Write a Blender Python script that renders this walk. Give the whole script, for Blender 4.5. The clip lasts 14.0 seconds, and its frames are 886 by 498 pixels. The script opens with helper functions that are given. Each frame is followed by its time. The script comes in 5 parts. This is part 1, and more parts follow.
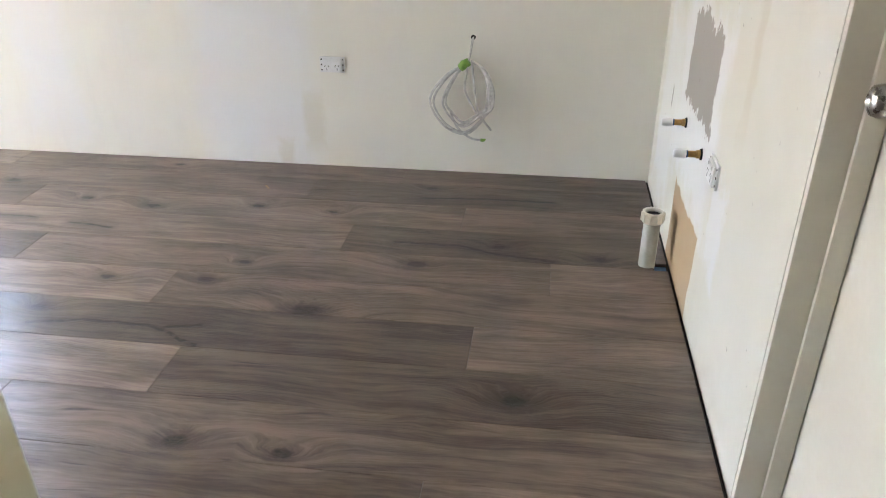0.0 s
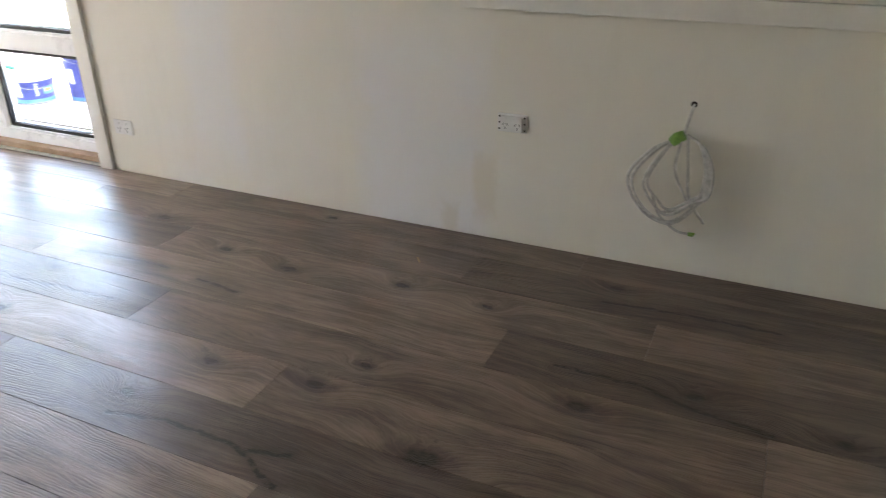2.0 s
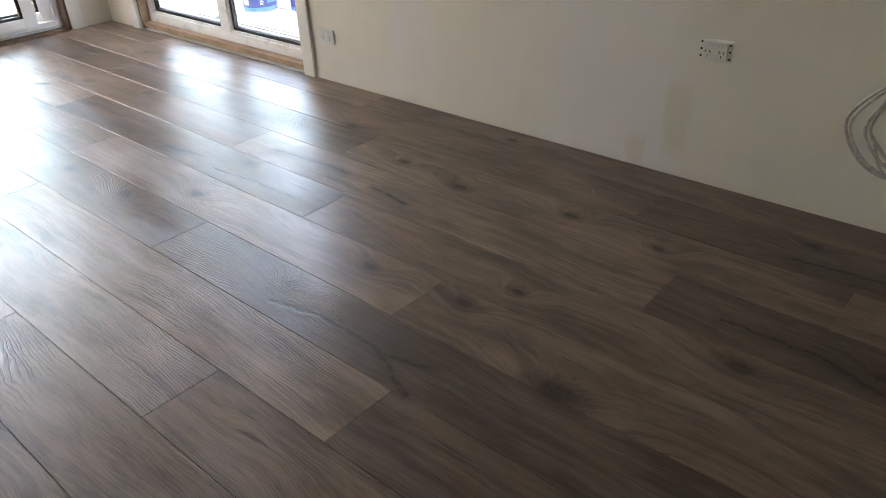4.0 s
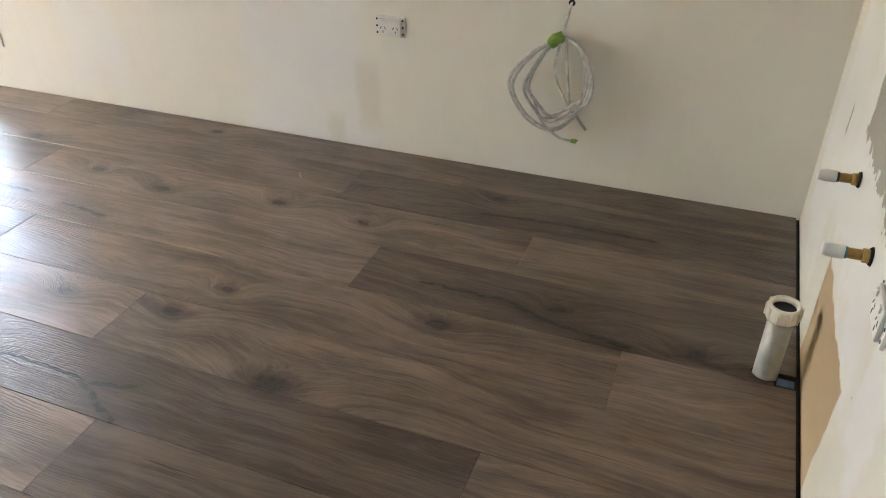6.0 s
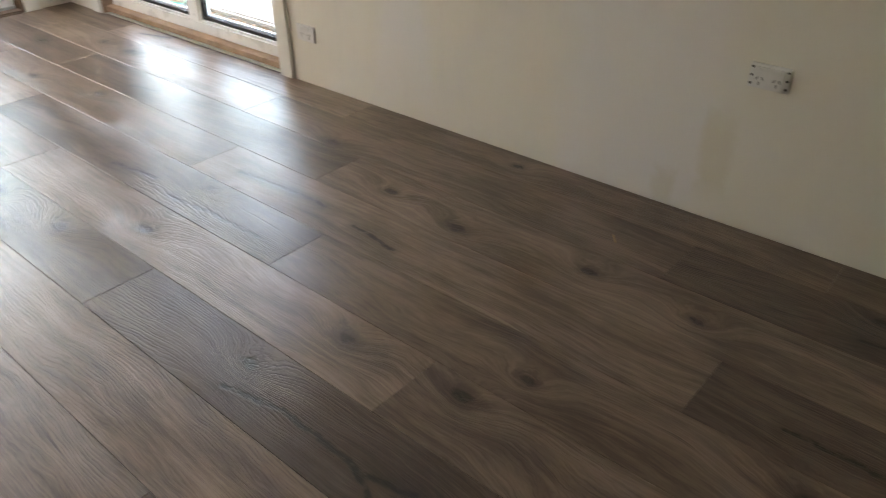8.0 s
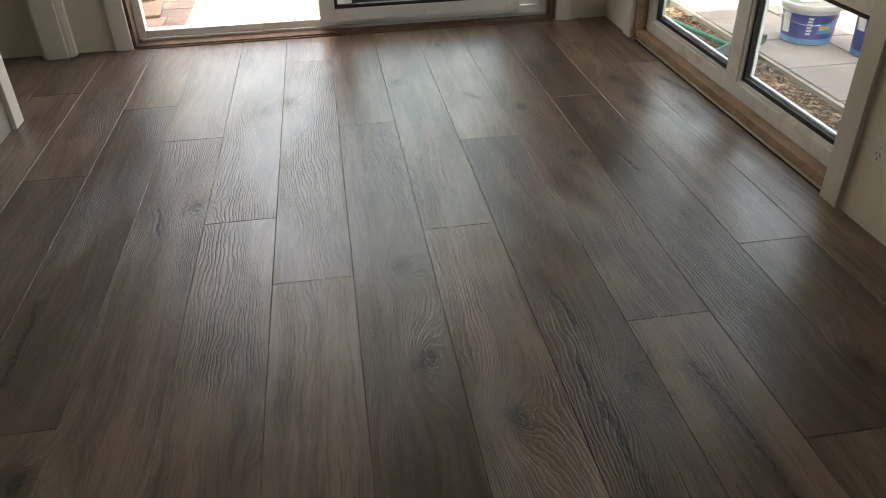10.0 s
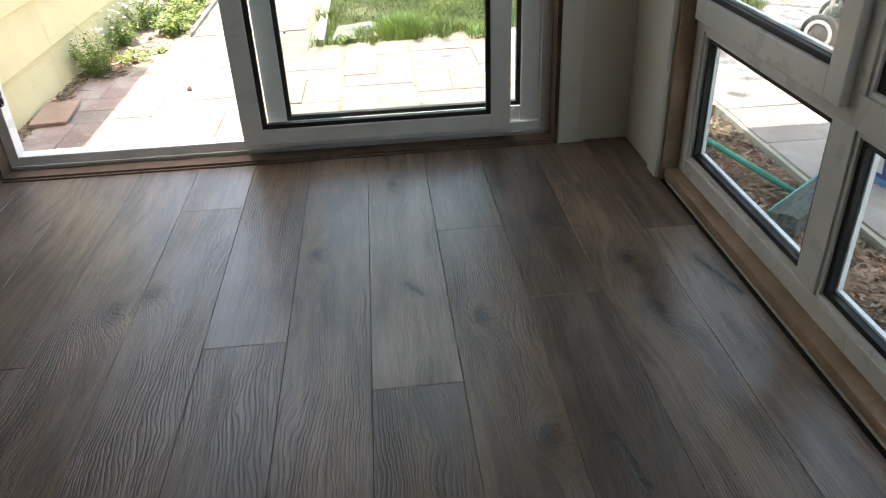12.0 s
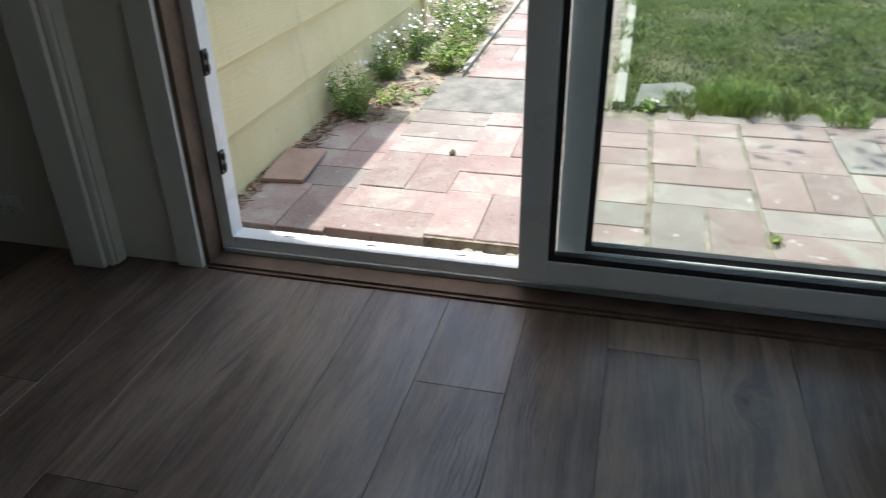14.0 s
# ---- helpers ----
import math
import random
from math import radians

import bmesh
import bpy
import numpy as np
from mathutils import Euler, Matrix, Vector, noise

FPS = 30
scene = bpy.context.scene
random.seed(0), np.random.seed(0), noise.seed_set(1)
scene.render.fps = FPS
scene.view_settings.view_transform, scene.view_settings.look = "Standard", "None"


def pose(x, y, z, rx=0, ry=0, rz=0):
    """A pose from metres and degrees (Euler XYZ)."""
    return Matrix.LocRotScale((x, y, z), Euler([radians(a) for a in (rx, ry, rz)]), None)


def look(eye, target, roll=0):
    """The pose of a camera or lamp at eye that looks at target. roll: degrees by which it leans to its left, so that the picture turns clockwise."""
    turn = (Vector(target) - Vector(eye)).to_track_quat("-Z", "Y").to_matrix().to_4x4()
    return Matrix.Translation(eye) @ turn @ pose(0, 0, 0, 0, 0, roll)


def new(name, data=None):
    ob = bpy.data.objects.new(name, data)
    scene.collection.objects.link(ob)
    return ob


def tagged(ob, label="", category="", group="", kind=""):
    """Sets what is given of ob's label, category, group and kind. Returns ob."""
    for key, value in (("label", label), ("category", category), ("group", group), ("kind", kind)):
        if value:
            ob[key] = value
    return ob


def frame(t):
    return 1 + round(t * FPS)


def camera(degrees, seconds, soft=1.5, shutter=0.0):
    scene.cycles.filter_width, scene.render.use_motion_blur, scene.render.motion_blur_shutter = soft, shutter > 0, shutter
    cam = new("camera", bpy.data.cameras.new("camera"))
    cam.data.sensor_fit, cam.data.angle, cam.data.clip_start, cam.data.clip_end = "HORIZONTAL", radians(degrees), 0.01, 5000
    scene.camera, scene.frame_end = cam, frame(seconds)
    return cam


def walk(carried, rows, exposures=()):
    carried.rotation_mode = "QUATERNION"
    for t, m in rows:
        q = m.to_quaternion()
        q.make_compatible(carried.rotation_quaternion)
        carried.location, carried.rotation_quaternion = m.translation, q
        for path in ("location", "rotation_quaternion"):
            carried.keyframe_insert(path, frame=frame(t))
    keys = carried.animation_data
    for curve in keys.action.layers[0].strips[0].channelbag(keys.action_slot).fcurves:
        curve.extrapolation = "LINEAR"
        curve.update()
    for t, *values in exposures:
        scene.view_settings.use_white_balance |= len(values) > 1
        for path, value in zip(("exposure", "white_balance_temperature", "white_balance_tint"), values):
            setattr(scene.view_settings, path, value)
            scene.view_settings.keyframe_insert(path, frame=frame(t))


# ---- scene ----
cam = camera(61.4, 14.0, soft=1.0, shutter=0.2)
PATH = [
    (0, (-0.478, -3.302, 1.338), (-0.733, -1.552, 0.403), -0.3),
    (0.5, (-0.433, -3.046, 1.361), (-0.702, -1.303, 0.417), -0.2),
    (1, (-0.455, -2.846, 1.357), (-0.772, -1.111, 0.414), -0.5),
    (1.5, (-0.513, -2.681, 1.339), (-0.953, -0.973, 0.397), -0.4),
    (2, (-0.561, -2.598, 1.318), (-1.312, -0.97, 0.431), -0.6),
    (2.5, (-0.56, -2.555, 1.28), (-1.636, -1.127, 0.385), -1.4),
    (2.7, (-0.55, -2.554, 1.285), (-1.696, -1.199, 0.362), -1.8),
    (4.8, (-0.43, -2.44, 1.245), (-1.552, -1.173, 0.179), -2.4),
    (5, (-0.399, -2.431, 1.256), (-1.395, -1.074, 0.176), -1.8),
    (5.5, (-0.332, -2.402, 1.295), (-1.048, -0.902, 0.184), -1.4),
    (6, (-0.314, -2.391, 1.313), (-0.935, -0.852, 0.197), -1.0),
    (6.5, (-0.371, -2.388, 1.303), (-0.982, -0.845, 0.186), -0.9),
    (7, (-0.517, -2.329, 1.272), (-1.183, -0.808, 0.157), -0.5),
    (7.5, (-0.671, -2.256, 1.279), (-1.503, -0.822, 0.161), -0.8),
    (8, (-0.84, -2.131, 1.243), (-1.941, -0.866, 0.153), -0.8),
    (8.5, (-1.003, -1.975, 1.227), (-2.427, -1.064, 0.158), -0.9),
    (9, (-1.22, -1.825, 1.195), (-2.83, -1.273, 0.145), -1.9),
    (9.2, (-1.318, -1.766, 1.205), (-2.963, -1.315, 0.161), -2.0),
    (11.3, (-2.547, -1.166, 1.202), (-4.202, -1.043, 0.086), -2.7),
    (11.5, (-2.648, -1.116, 1.208), (-4.32, -0.991, 0.117), -2.6),
    (12, (-2.95, -1.0, 1.227), (-4.664, -0.875, 0.204), -2.5),
    (12.5, (-3.254, -0.959, 1.237), (-4.976, -0.843, 0.226), -2.2),
    (13, (-3.563, -0.983, 1.249), (-5.288, -0.897, 0.241), -1.6),
    (13.5, (-3.83, -1.15, 1.222), (-5.561, -1.251, 0.224), -1.1),
    (14, (-4.046, -1.326, 1.169), (-5.734, -1.767, 0.191), -1.1),
]
walk(cam, [(t, look(eye, target, roll)) for t, eye, target, roll in PATH],
     exposures=[(0, 5.85, 6200, 22), (1.5, 5.5, 6300, 23), (2.5, 4.45, 6900, 20), (5, 4.6, 7000, 21), (6, 5.5, 7000, 21), (6.5, 5.65, 7000, 21), (7, 5.6, 6900, 21), (8, 4.5, 7500, 20), (9, 3.3, 8400, 18),
                (11.3, 2.6, 7800, 13), (12.5, 2.0, 6450, 10), (14, 1.2, 6150, 8)])

# clear summer sky, sun almost overhead
world = bpy.data.worlds.new("sky")
scene.world = world
world.use_nodes = True
wn = world.node_tree
sky = wn.nodes.new("ShaderNodeTexSky")
sky.sky_type = 'NISHITA'
sky.sun_disc = False
sky.sun_elevation = radians(79)
sky.sun_rotation = radians(190)
sky.dust_density, sky.ozone_density, sky.air_density = 3.0, 0.3, 1.6
wn.links.new(sky.outputs[0], wn.nodes["Background"].inputs[0])
wn.nodes["Background"].inputs[1].default_value = 0.15
sun = new("sun", bpy.data.lights.new("sun", 'SUN'))
sun.data.energy, sun.data.angle, sun.data.color = 2.4, radians(0.5), (1.0, 0.95, 0.86)
sun.matrix_world = look((-7.18, -0.96, 6), (-7, 0, 0))


# daylight from the sky through the upper part of the two glazed openings
for place, target, w, hgt, watts in (((-5.985, -1.42, 1.62), (-4.0, -1.42, 0.4), 2.1, 0.8, 0.9), ((-4.55, 0.15, 1.62), (-4.55, -1.8, 0.4), 1.55, 0.7, 0.25)):
    lamp = new("daylight", bpy.data.lights.new("daylight", 'AREA'))
    lamp.data.shape, lamp.data.size, lamp.data.size_y, lamp.data.energy = 'RECTANGLE', w, hgt, watts
    lamp.data.color = (1.0, 0.97, 0.93)
    lamp.matrix_world = look(place, (target[0], target[1], place[2] - 1.5))


# ---- helpers for materials and meshes ----
def material(name):
    m = bpy.data.materials.new(name)
    m.use_nodes = True
    return m, m.node_tree, m.node_tree.nodes["Principled BSDF"]


def node(tree, kind, ins=None, **props):
    n = tree.nodes.new(kind)
    if "data_type" in props:
        n.data_type = props["data_type"]
    if "blend_type" in props:
        n.blend_type = props["blend_type"]
    if "operation" in props:
        n.operation = props["operation"]
    if "use_clamp" in props:
        n.use_clamp = props["use_clamp"]
    if "voronoi_dimensions" in props:
        n.voronoi_dimensions = props["voronoi_dimensions"]
    for k, v in (ins or {}).items():
        if isinstance(v, bpy.types.NodeSocket):
            tree.links.new(v, n.inputs[k])
        else:
            n.inputs[k].default_value = v
    return n


def fmath(tree, op, a, b=0.0, c=0.0, clamp=False):
    return node(tree, "ShaderNodeMath", {0: a, 1: b, 2: c}, operation=op, use_clamp=clamp).outputs[0]


def ramp(tree, fac, stops, smooth=False):
    n = node(tree, "ShaderNodeValToRGB", {0: fac})
    el = n.color_ramp.elements
    while len(el) < len(stops):
        el.new(0.5)
    for e, (p, c) in zip(el, stops):
        e.position = p
        e.color = (*c, 1) if len(c) == 3 else c
    if smooth:
        n.color_ramp.interpolation = 'EASE'
    return n.outputs[0]


def mixc(tree, fac, a, b, mode='MIX'):
    n = node(tree, "ShaderNodeMix", data_type='RGBA', blend_type=mode)
    for k, v in ((0, fac), (6, a), (7, b)):
        if isinstance(v, bpy.types.NodeSocket):
            tree.links.new(v, n.inputs[k])
        else:
            n.inputs[k].default_value = (*v, 1) if isinstance(v, tuple) and len(v) == 3 else v
    return n.outputs[2]


def noise_tex(tree, vec, scale, detail=4.0, rough=0.55, distort=0.0):
    return node(tree, "ShaderNodeTexNoise", {"Vector": vec, "Scale": scale, "Detail": detail, "Roughness": rough,
                                              "Distortion": distort}).outputs[0]


def bump(tree, bsdf, height, strength, dist=0.002):
    b = node(tree, "ShaderNodeBump", {"Height": height, "Strength": strength, "Distance": dist})
    tree.links.new(b.outputs[0], bsdf.inputs["Normal"])


def obj_co(tree):
    return tree.nodes.new("ShaderNodeTexCoord").outputs["Object"]


def speckled(name, a, b, scale=8.0, rough=0.6, metal=0.0, relief=0.15, fine=90.0, rough2=None, per_object=0.0):
    """Two-scale variation between two colours, with fine relief."""
    m, t, p = material(name)
    co = obj_co(t)
    if per_object:
        r = node(t, "ShaderNodeObjectInfo").outputs["Random"]
        co = node(t, "ShaderNodeVectorMath", {0: co, 1: node(t, "ShaderNodeCombineXYZ", {0: fmath(t, 'MULTIPLY', r, 31.0), 1: fmath(t, 'MULTIPLY', r, 57.0)}).outputs[0]}).outputs[0]
    big = noise_tex(t, co, scale, 4, 0.6)
    small = noise_tex(t, co, fine, 3, 0.6)
    f = fmath(t, 'ADD', fmath(t, 'MULTIPLY', big, 0.75), fmath(t, 'MULTIPLY', small, 0.25))
    col = ramp(t, f, [(0.36, a), (0.64, b)])
    if per_object:
        hsv = node(t, "ShaderNodeHueSaturation", {"Color": col, "Value": fmath(t, 'ADD', 1.0 - per_object, fmath(t, 'MULTIPLY', r, 2 * per_object))})
        col = hsv.outputs[0]
    t.links.new(col, p.inputs["Base Color"])
    t.links.new(ramp(t, big, [(0.3, (rough,) * 3), (0.7, (rough2 or min(1, rough + 0.12),) * 3)]), p.inputs["Roughness"])
    p.inputs["Metallic"].default_value = metal
    if relief:
        bump(t, p, small, relief)
    return m


# knots that stand out in the floor: x, y, size
KNOTS = [(-2.93, -0.38, 1.9), (-2.14, -0.57, 1.8), (-2.24, -0.09, 1.2), (-1.65, -1.14, 1.7), (-1.23, -1.29, 2.8), (-0.92, -0.93, 2.2),
         (-0.63, -0.76, 1.3), (-0.25, -0.81, 1.5), (-0.97, -0.23, 1.4), (-1.56, -1.0, 1.2), (-1.69, -0.51, 1.4), (-1.35, -0.53, 1.2),
         (-2.01, -1.17, 1.5), (-3.14, -1.38, 2.0), (-2.91, -1.21, 1.8), (-4.15, -0.7, 1.2), (-2.91, -2.26, 1.8), (-2.98, -0.91, 1.2),
         (-3.55, -1.4, 1.2), (-2.47, -0.53, 1.4), (-2.13, -1.39, 1.5), (-4.81, -1.83, 2.0), (-4.88, -1.73, 1.6), (-5.03, -1.26, 1.2),
         (-5.15, -0.49, 1.7), (-4.86, -0.29, 1.5), (-4.6, -0.29, 2.2), (-5.51, -0.99, 1.0), (-4.63, -0.78, 1.4), (-0.52, -1.67, 2.0),
         (-1.38, -1.94, 2.0), (-1.09, -1.95, 1.6), (-4.01, -2.03, 1.6)]
# dark splits in the print: from x, y to x, y
CRACKS = [(-2.112, -1.482, -1.929, -1.439), (-1.929, -1.439, -1.684, -1.451), (-1.684, -1.451, -1.517, -1.53), (-1.66, -1.45, -1.549, -1.424),
          (-1.039, -0.766, -0.783, -0.765), (-0.783, -0.765, -0.654, -0.809), (-0.654, -0.809, -0.428, -0.847), (-1.003, -0.335, -0.737, -0.313),
          (-0.737, -0.313, -0.421, -0.313), (-3.436, -1.024, -3.201, -0.993), (-3.045, -1.039, -2.846, -1.017), (-2.846, -1.017, -2.594, -1.006),
          (-3.006, -0.765, -2.8, -0.746), (-2.8, -0.746, -2.581, -0.738), (-4.137, -0.546, -3.978, -0.523), (-3.551, -2.39, -3.222, -2.382),
          (-4.018, -2.149, -3.859, -2.128), (-2.41, -0.77, -2.216, -0.786), (-4.82, -0.975, -4.758, -0.941), (-4.843, -0.085, -4.63, -0.03)]


def distance_group(name):
    g = bpy.data.node_groups.new(name, "ShaderNodeTree")
    g.interface.new_socket(name="Vector", in_out='INPUT', socket_type='NodeSocketVector')
    g.interface.new_socket(name="Distance", in_out='OUTPUT', socket_type='NodeSocketFloat')
    return g, g.nodes.new("NodeGroupInput").outputs[0], g.nodes.new("NodeGroupOutput").inputs[0]


def vmath(tree, op, a, b=(0, 0, 0)):
    n = node(tree, "ShaderNodeVectorMath", {0: a, 1: b}, operation=op)
    return n.outputs[1] if op in ('LENGTH', 'DOT_PRODUCT') else n.outputs[0]


def knot_distance():
    """Node group: stretched distance to the nearest knot."""
    g, at, out = distance_group("knot_distance")
    best = None
    for x, y, size in KNOTS:
        sc = vmath(g, 'MULTIPLY', vmath(g, 'ADD', at, (-x, -y, 0)), (0.72 / size, 1.25 / size, 0))
        ln = vmath(g, 'LENGTH', sc)
        best = ln if best is None else fmath(g, 'MINIMUM', best, ln)
    g.links.new(best, out)
    return g


def crack_distance():
    """Node group: distance to the nearest split."""
    g, at, out = distance_group("crack_distance")
    best = None
    for x0, y0, x1, y1 in CRACKS:
        d = Vector((x1 - x0, y1 - y0, 0))
        p = vmath(g, 'MULTIPLY', vmath(g, 'ADD', at, (-x0, -y0, 0)), (1, 1, 0))
        along = fmath(g, 'MULTIPLY', vmath(g, 'DOT_PRODUCT', p, tuple(d)), 1 / d.length_squared, clamp=True)
        foot = node(g, "ShaderNodeCombineXYZ", {0: fmath(g, 'MULTIPLY', along, d.x), 1: fmath(g, 'MULTIPLY', along, d.y), 2: 0.0}).outputs[0]
        ln = vmath(g, 'LENGTH', vmath(g, 'SUBTRACT', p, foot))
        best = ln if best is None else fmath(g, 'MINIMUM', best, ln)
    g.links.new(best, out)
    return g


KNOT_GROUP = knot_distance()
CRACK_GROUP = crack_distance()


def wood_floor(name, dark, light):
    """Grey-brown oak print: cathedral figure that flows round knots, fine pores, splits. Grain runs along local x."""
    m, t, p = material(name)
    here = node(t, "ShaderNodeNewGeometry").outputs["Position"]
    co = obj_co(t)
    r = node(t, "ShaderNodeObjectInfo").outputs["Random"]
    shift = node(t, "ShaderNodeCombineXYZ", {0: fmath(t, 'MULTIPLY', r, 41.0), 1: fmath(t, 'MULTIPLY', r, 23.0), 2: 0.0}).outputs[0]
    co = vmath(t, 'ADD', co, shift)

    def scaled(vec, sx, sy):
        return vmath(t, 'MULTIPLY', vec, (sx, sy, 1.0))

    def centred(v, k):
        return fmath(t, 'MULTIPLY', fmath(t, 'SUBTRACT', v, 0.5), k)

    def mask(v, lo, hi):
        """1 below lo, 0 above hi."""
        return fmath(t, 'DIVIDE', fmath(t, 'SUBTRACT', hi, v), hi - lo, clamp=True)

    def wobbled(scale, amount):
        w = node(t, "ShaderNodeTexNoise", {"Vector": here, "Scale": scale, "Detail": 3.0, "Roughness": 0.6}).outputs[1]
        return vmath(t, 'ADD', here, vmath(t, 'MULTIPLY', vmath(t, 'SUBTRACT', w, (0.5, 0.5, 0.5)), (amount, amount * 0.6, 0)))

    def measured(group, vec):
        g = t.nodes.new("ShaderNodeGroup")
        g.node_tree = group
        t.links.new(vec, g.inputs[0])
        return g.outputs[0]

    d = measured(KNOT_GROUP, wobbled(24.0, 0.045))
    split = measured(CRACK_GROUP, wobbled(16.0, 0.050))
    core = mask(d, 0.009, 0.0155)
    collar = mask(d, 0.012, 0.034)
    halo = mask(d, 0.0, 0.10)
    # one field whose contour lines are the growth rings
    slow = noise_tex(t, scaled(co, 0.75, 3.0), 1.0, 2, 0.45)
    sway = noise_tex(t, scaled(co, 3.2, 7.0), 1.0, 3, 0.5)
    y = node(t, "ShaderNodeSeparateXYZ", {0: co})
    field = fmath(t, 'ADD', fmath(t, 'MULTIPLY', y.outputs[1], 90.0), fmath(t, 'ADD', centred(slow, 19.0), centred(sway, 4.0)))
    field = fmath(t, 'ADD', field, fmath(t, 'MULTIPLY', fmath(t, 'MULTIPLY', halo, halo), 9.0))

    def flow(sx, sf, detail, rough=0.6):
        v = node(t, "ShaderNodeCombineXYZ", {0: fmath(t, 'MULTIPLY', y.outputs[0], sx), 1: fmath(t, 'MULTIPLY', field, sf), 2: fmath(t, 'MULTIPLY', r, 17.0)}).outputs[0]
        return noise_tex(t, v, 1.0, detail, rough)
    bands = flow(1.1, 0.22, 4)
    grain = flow(4.0, 0.9, 4)
    pores = flow(16.0, 3.6, 2)
    blot = noise_tex(t, scaled(co, 2.4, 6.0), 1.0, 4, 0.6)
    jit = fmath(t, 'ADD', fmath(t, 'MULTIPLY', field, 1.35), centred(flow(9.0, 0.6, 3), 2.2))
    lines = fmath(t, 'POWER', fmath(t, 'MULTIPLY', fmath(t, 'PINGPONG', jit, 0.5), 2.0), 3.0)
    where = ramp(t, noise_tex(t, scaled(co, 1.2, 3.0), 1.3, 2, 0.5), [(0.42, (0.12,) * 3), (0.60, (1.0,) * 3)])
    lines = fmath(t, 'MULTIPLY', lines, fmath(t, 'MAXIMUM', where, halo))
    tone = fmath(t, 'ADD', 0.5, fmath(t, 'ADD', centred(bands, 0.66), centred(grain, 0.50)))
    tone = fmath(t, 'ADD', tone, fmath(t, 'ADD', centred(blot, 0.80), centred(pores, 0.34)))
    tone = fmath(t, 'SUBTRACT', tone, fmath(t, 'ADD', fmath(t, 'MULTIPLY', lines, 0.085), fmath(t, 'MULTIPLY', collar, 0.21)))
    col = ramp(t, tone, [(0.10, tuple(c * 0.55 for c in dark)), (0.36, dark), (0.66, light), (0.95, tuple(c * 1.15 for c in light))])
    deep = tuple(c * 0.16 for c in dark)
    rot = ramp(t, noise_tex(t, scaled(here, 70, 130), 1.0, 3, 0.6), [(0.40, (1.0,) * 3), (0.62, (0.6,) * 3)])
    col = mixc(t, fmath(t, 'MULTIPLY', core, rot), col, deep)
    # splits: a broken black thread with a grey stain beside it
    thread = fmath(t, 'MULTIPLY', mask(split, 0.004, 0.0105), ramp(t, noise_tex(t, scaled(here, 34, 60), 1.0, 3, 0.6), [(0.36, (0.15,) * 3), (0.52, (1.0,) * 3)]))
    stain = fmath(t, 'MULTIPLY', mask(split, 0.0, 0.040), fmath(t, 'MULTIPLY', grain, 1.1))
    ticks = fmath(t, 'MULTIPLY', ramp(t, flow(2.6, 0.75, 2, 0.5), [(0.25, (1, 1, 1)), (0.32, (0, 0, 0))]), ramp(t, blot, [(0.47, (0, 0, 0)), (0.58, (1, 1, 1))]))
    dark_marks = fmath(t, 'MAXIMUM', fmath(t, 'MULTIPLY', thread, 0.9), fmath(t, 'MULTIPLY', ticks, 0.7))
    col = mixc(t, stain, col, tuple(c * 0.42 for c in dark))
    col = mixc(t, dark_marks, col, deep)
    val = node(t, "ShaderNodeHueSaturation", {"Color": col, "Saturation": 0.88, "Value": fmath(t, 'ADD', 0.9, fmath(t, 'MULTIPLY', r, 0.2))})
    t.links.new(val.outputs[0], p.inputs["Base Color"])
    t.links.new(fmath(t, 'ADD', 0.33, fmath(t, 'ADD', fmath(t, 'MULTIPLY', lines, 0.10), fmath(t, 'MULTIPLY', pores, 0.06))), p.inputs["Roughness"])
    p.inputs["Specular IOR Level"].default_value = 0.5
    p.inputs["Coat Weight"].default_value = 0.30
    p.inputs["Coat Roughness"].default_value = 0.25
    h = fmath(t, 'ADD', fmath(t, 'MULTIPLY', pores, 0.7), fmath(t, 'MULTIPLY', lines, -0.9))
    h = fmath(t, 'SUBTRACT', h, fmath(t, 'ADD', dark_marks, fmath(t, 'MULTIPLY', core, 0.6)))
    bump(t, p, h, 0.68, 0.0011)
    t.links.new(p.inputs["Normal"].links[0].from_socket, p.inputs["Coat Normal"])
    return m


def patch(t, co, cy, cz, hy, hz, edge, warp=0.06, wscale=9.0, seed=0.0):
    """Ragged-edged patch mask on a wall whose width runs along local y."""
    w = node(t, "ShaderNodeTexNoise", {"Vector": node(t, "ShaderNodeVectorMath", {0: co, 1: (seed, seed, seed)}).outputs[0], "Scale": wscale, "Detail": 5.0, "Roughness": 0.65})
    sw = node(t, "ShaderNodeSeparateColor", {0: w.outputs[1]})
    s = node(t, "ShaderNodeSeparateXYZ", {0: co})
    y = fmath(t, 'ADD', s.outputs[1], fmath(t, 'MULTIPLY', fmath(t, 'SUBTRACT', sw.outputs[0], 0.5), warp * 2))
    z = fmath(t, 'ADD', s.outputs[2], fmath(t, 'MULTIPLY', fmath(t, 'SUBTRACT', sw.outputs[1], 0.5), warp * 3))
    a = fmath(t, 'DIVIDE', fmath(t, 'ABSOLUTE', fmath(t, 'SUBTRACT', y, cy)), hy)
    b = fmath(t, 'DIVIDE', fmath(t, 'ABSOLUTE', fmath(t, 'SUBTRACT', z, cz)), hz)
    return ramp(t, fmath(t, 'MAXIMUM', a, b), [(max(0, 1 - edge), (1, 1, 1)), (1.0, (0, 0, 0))])


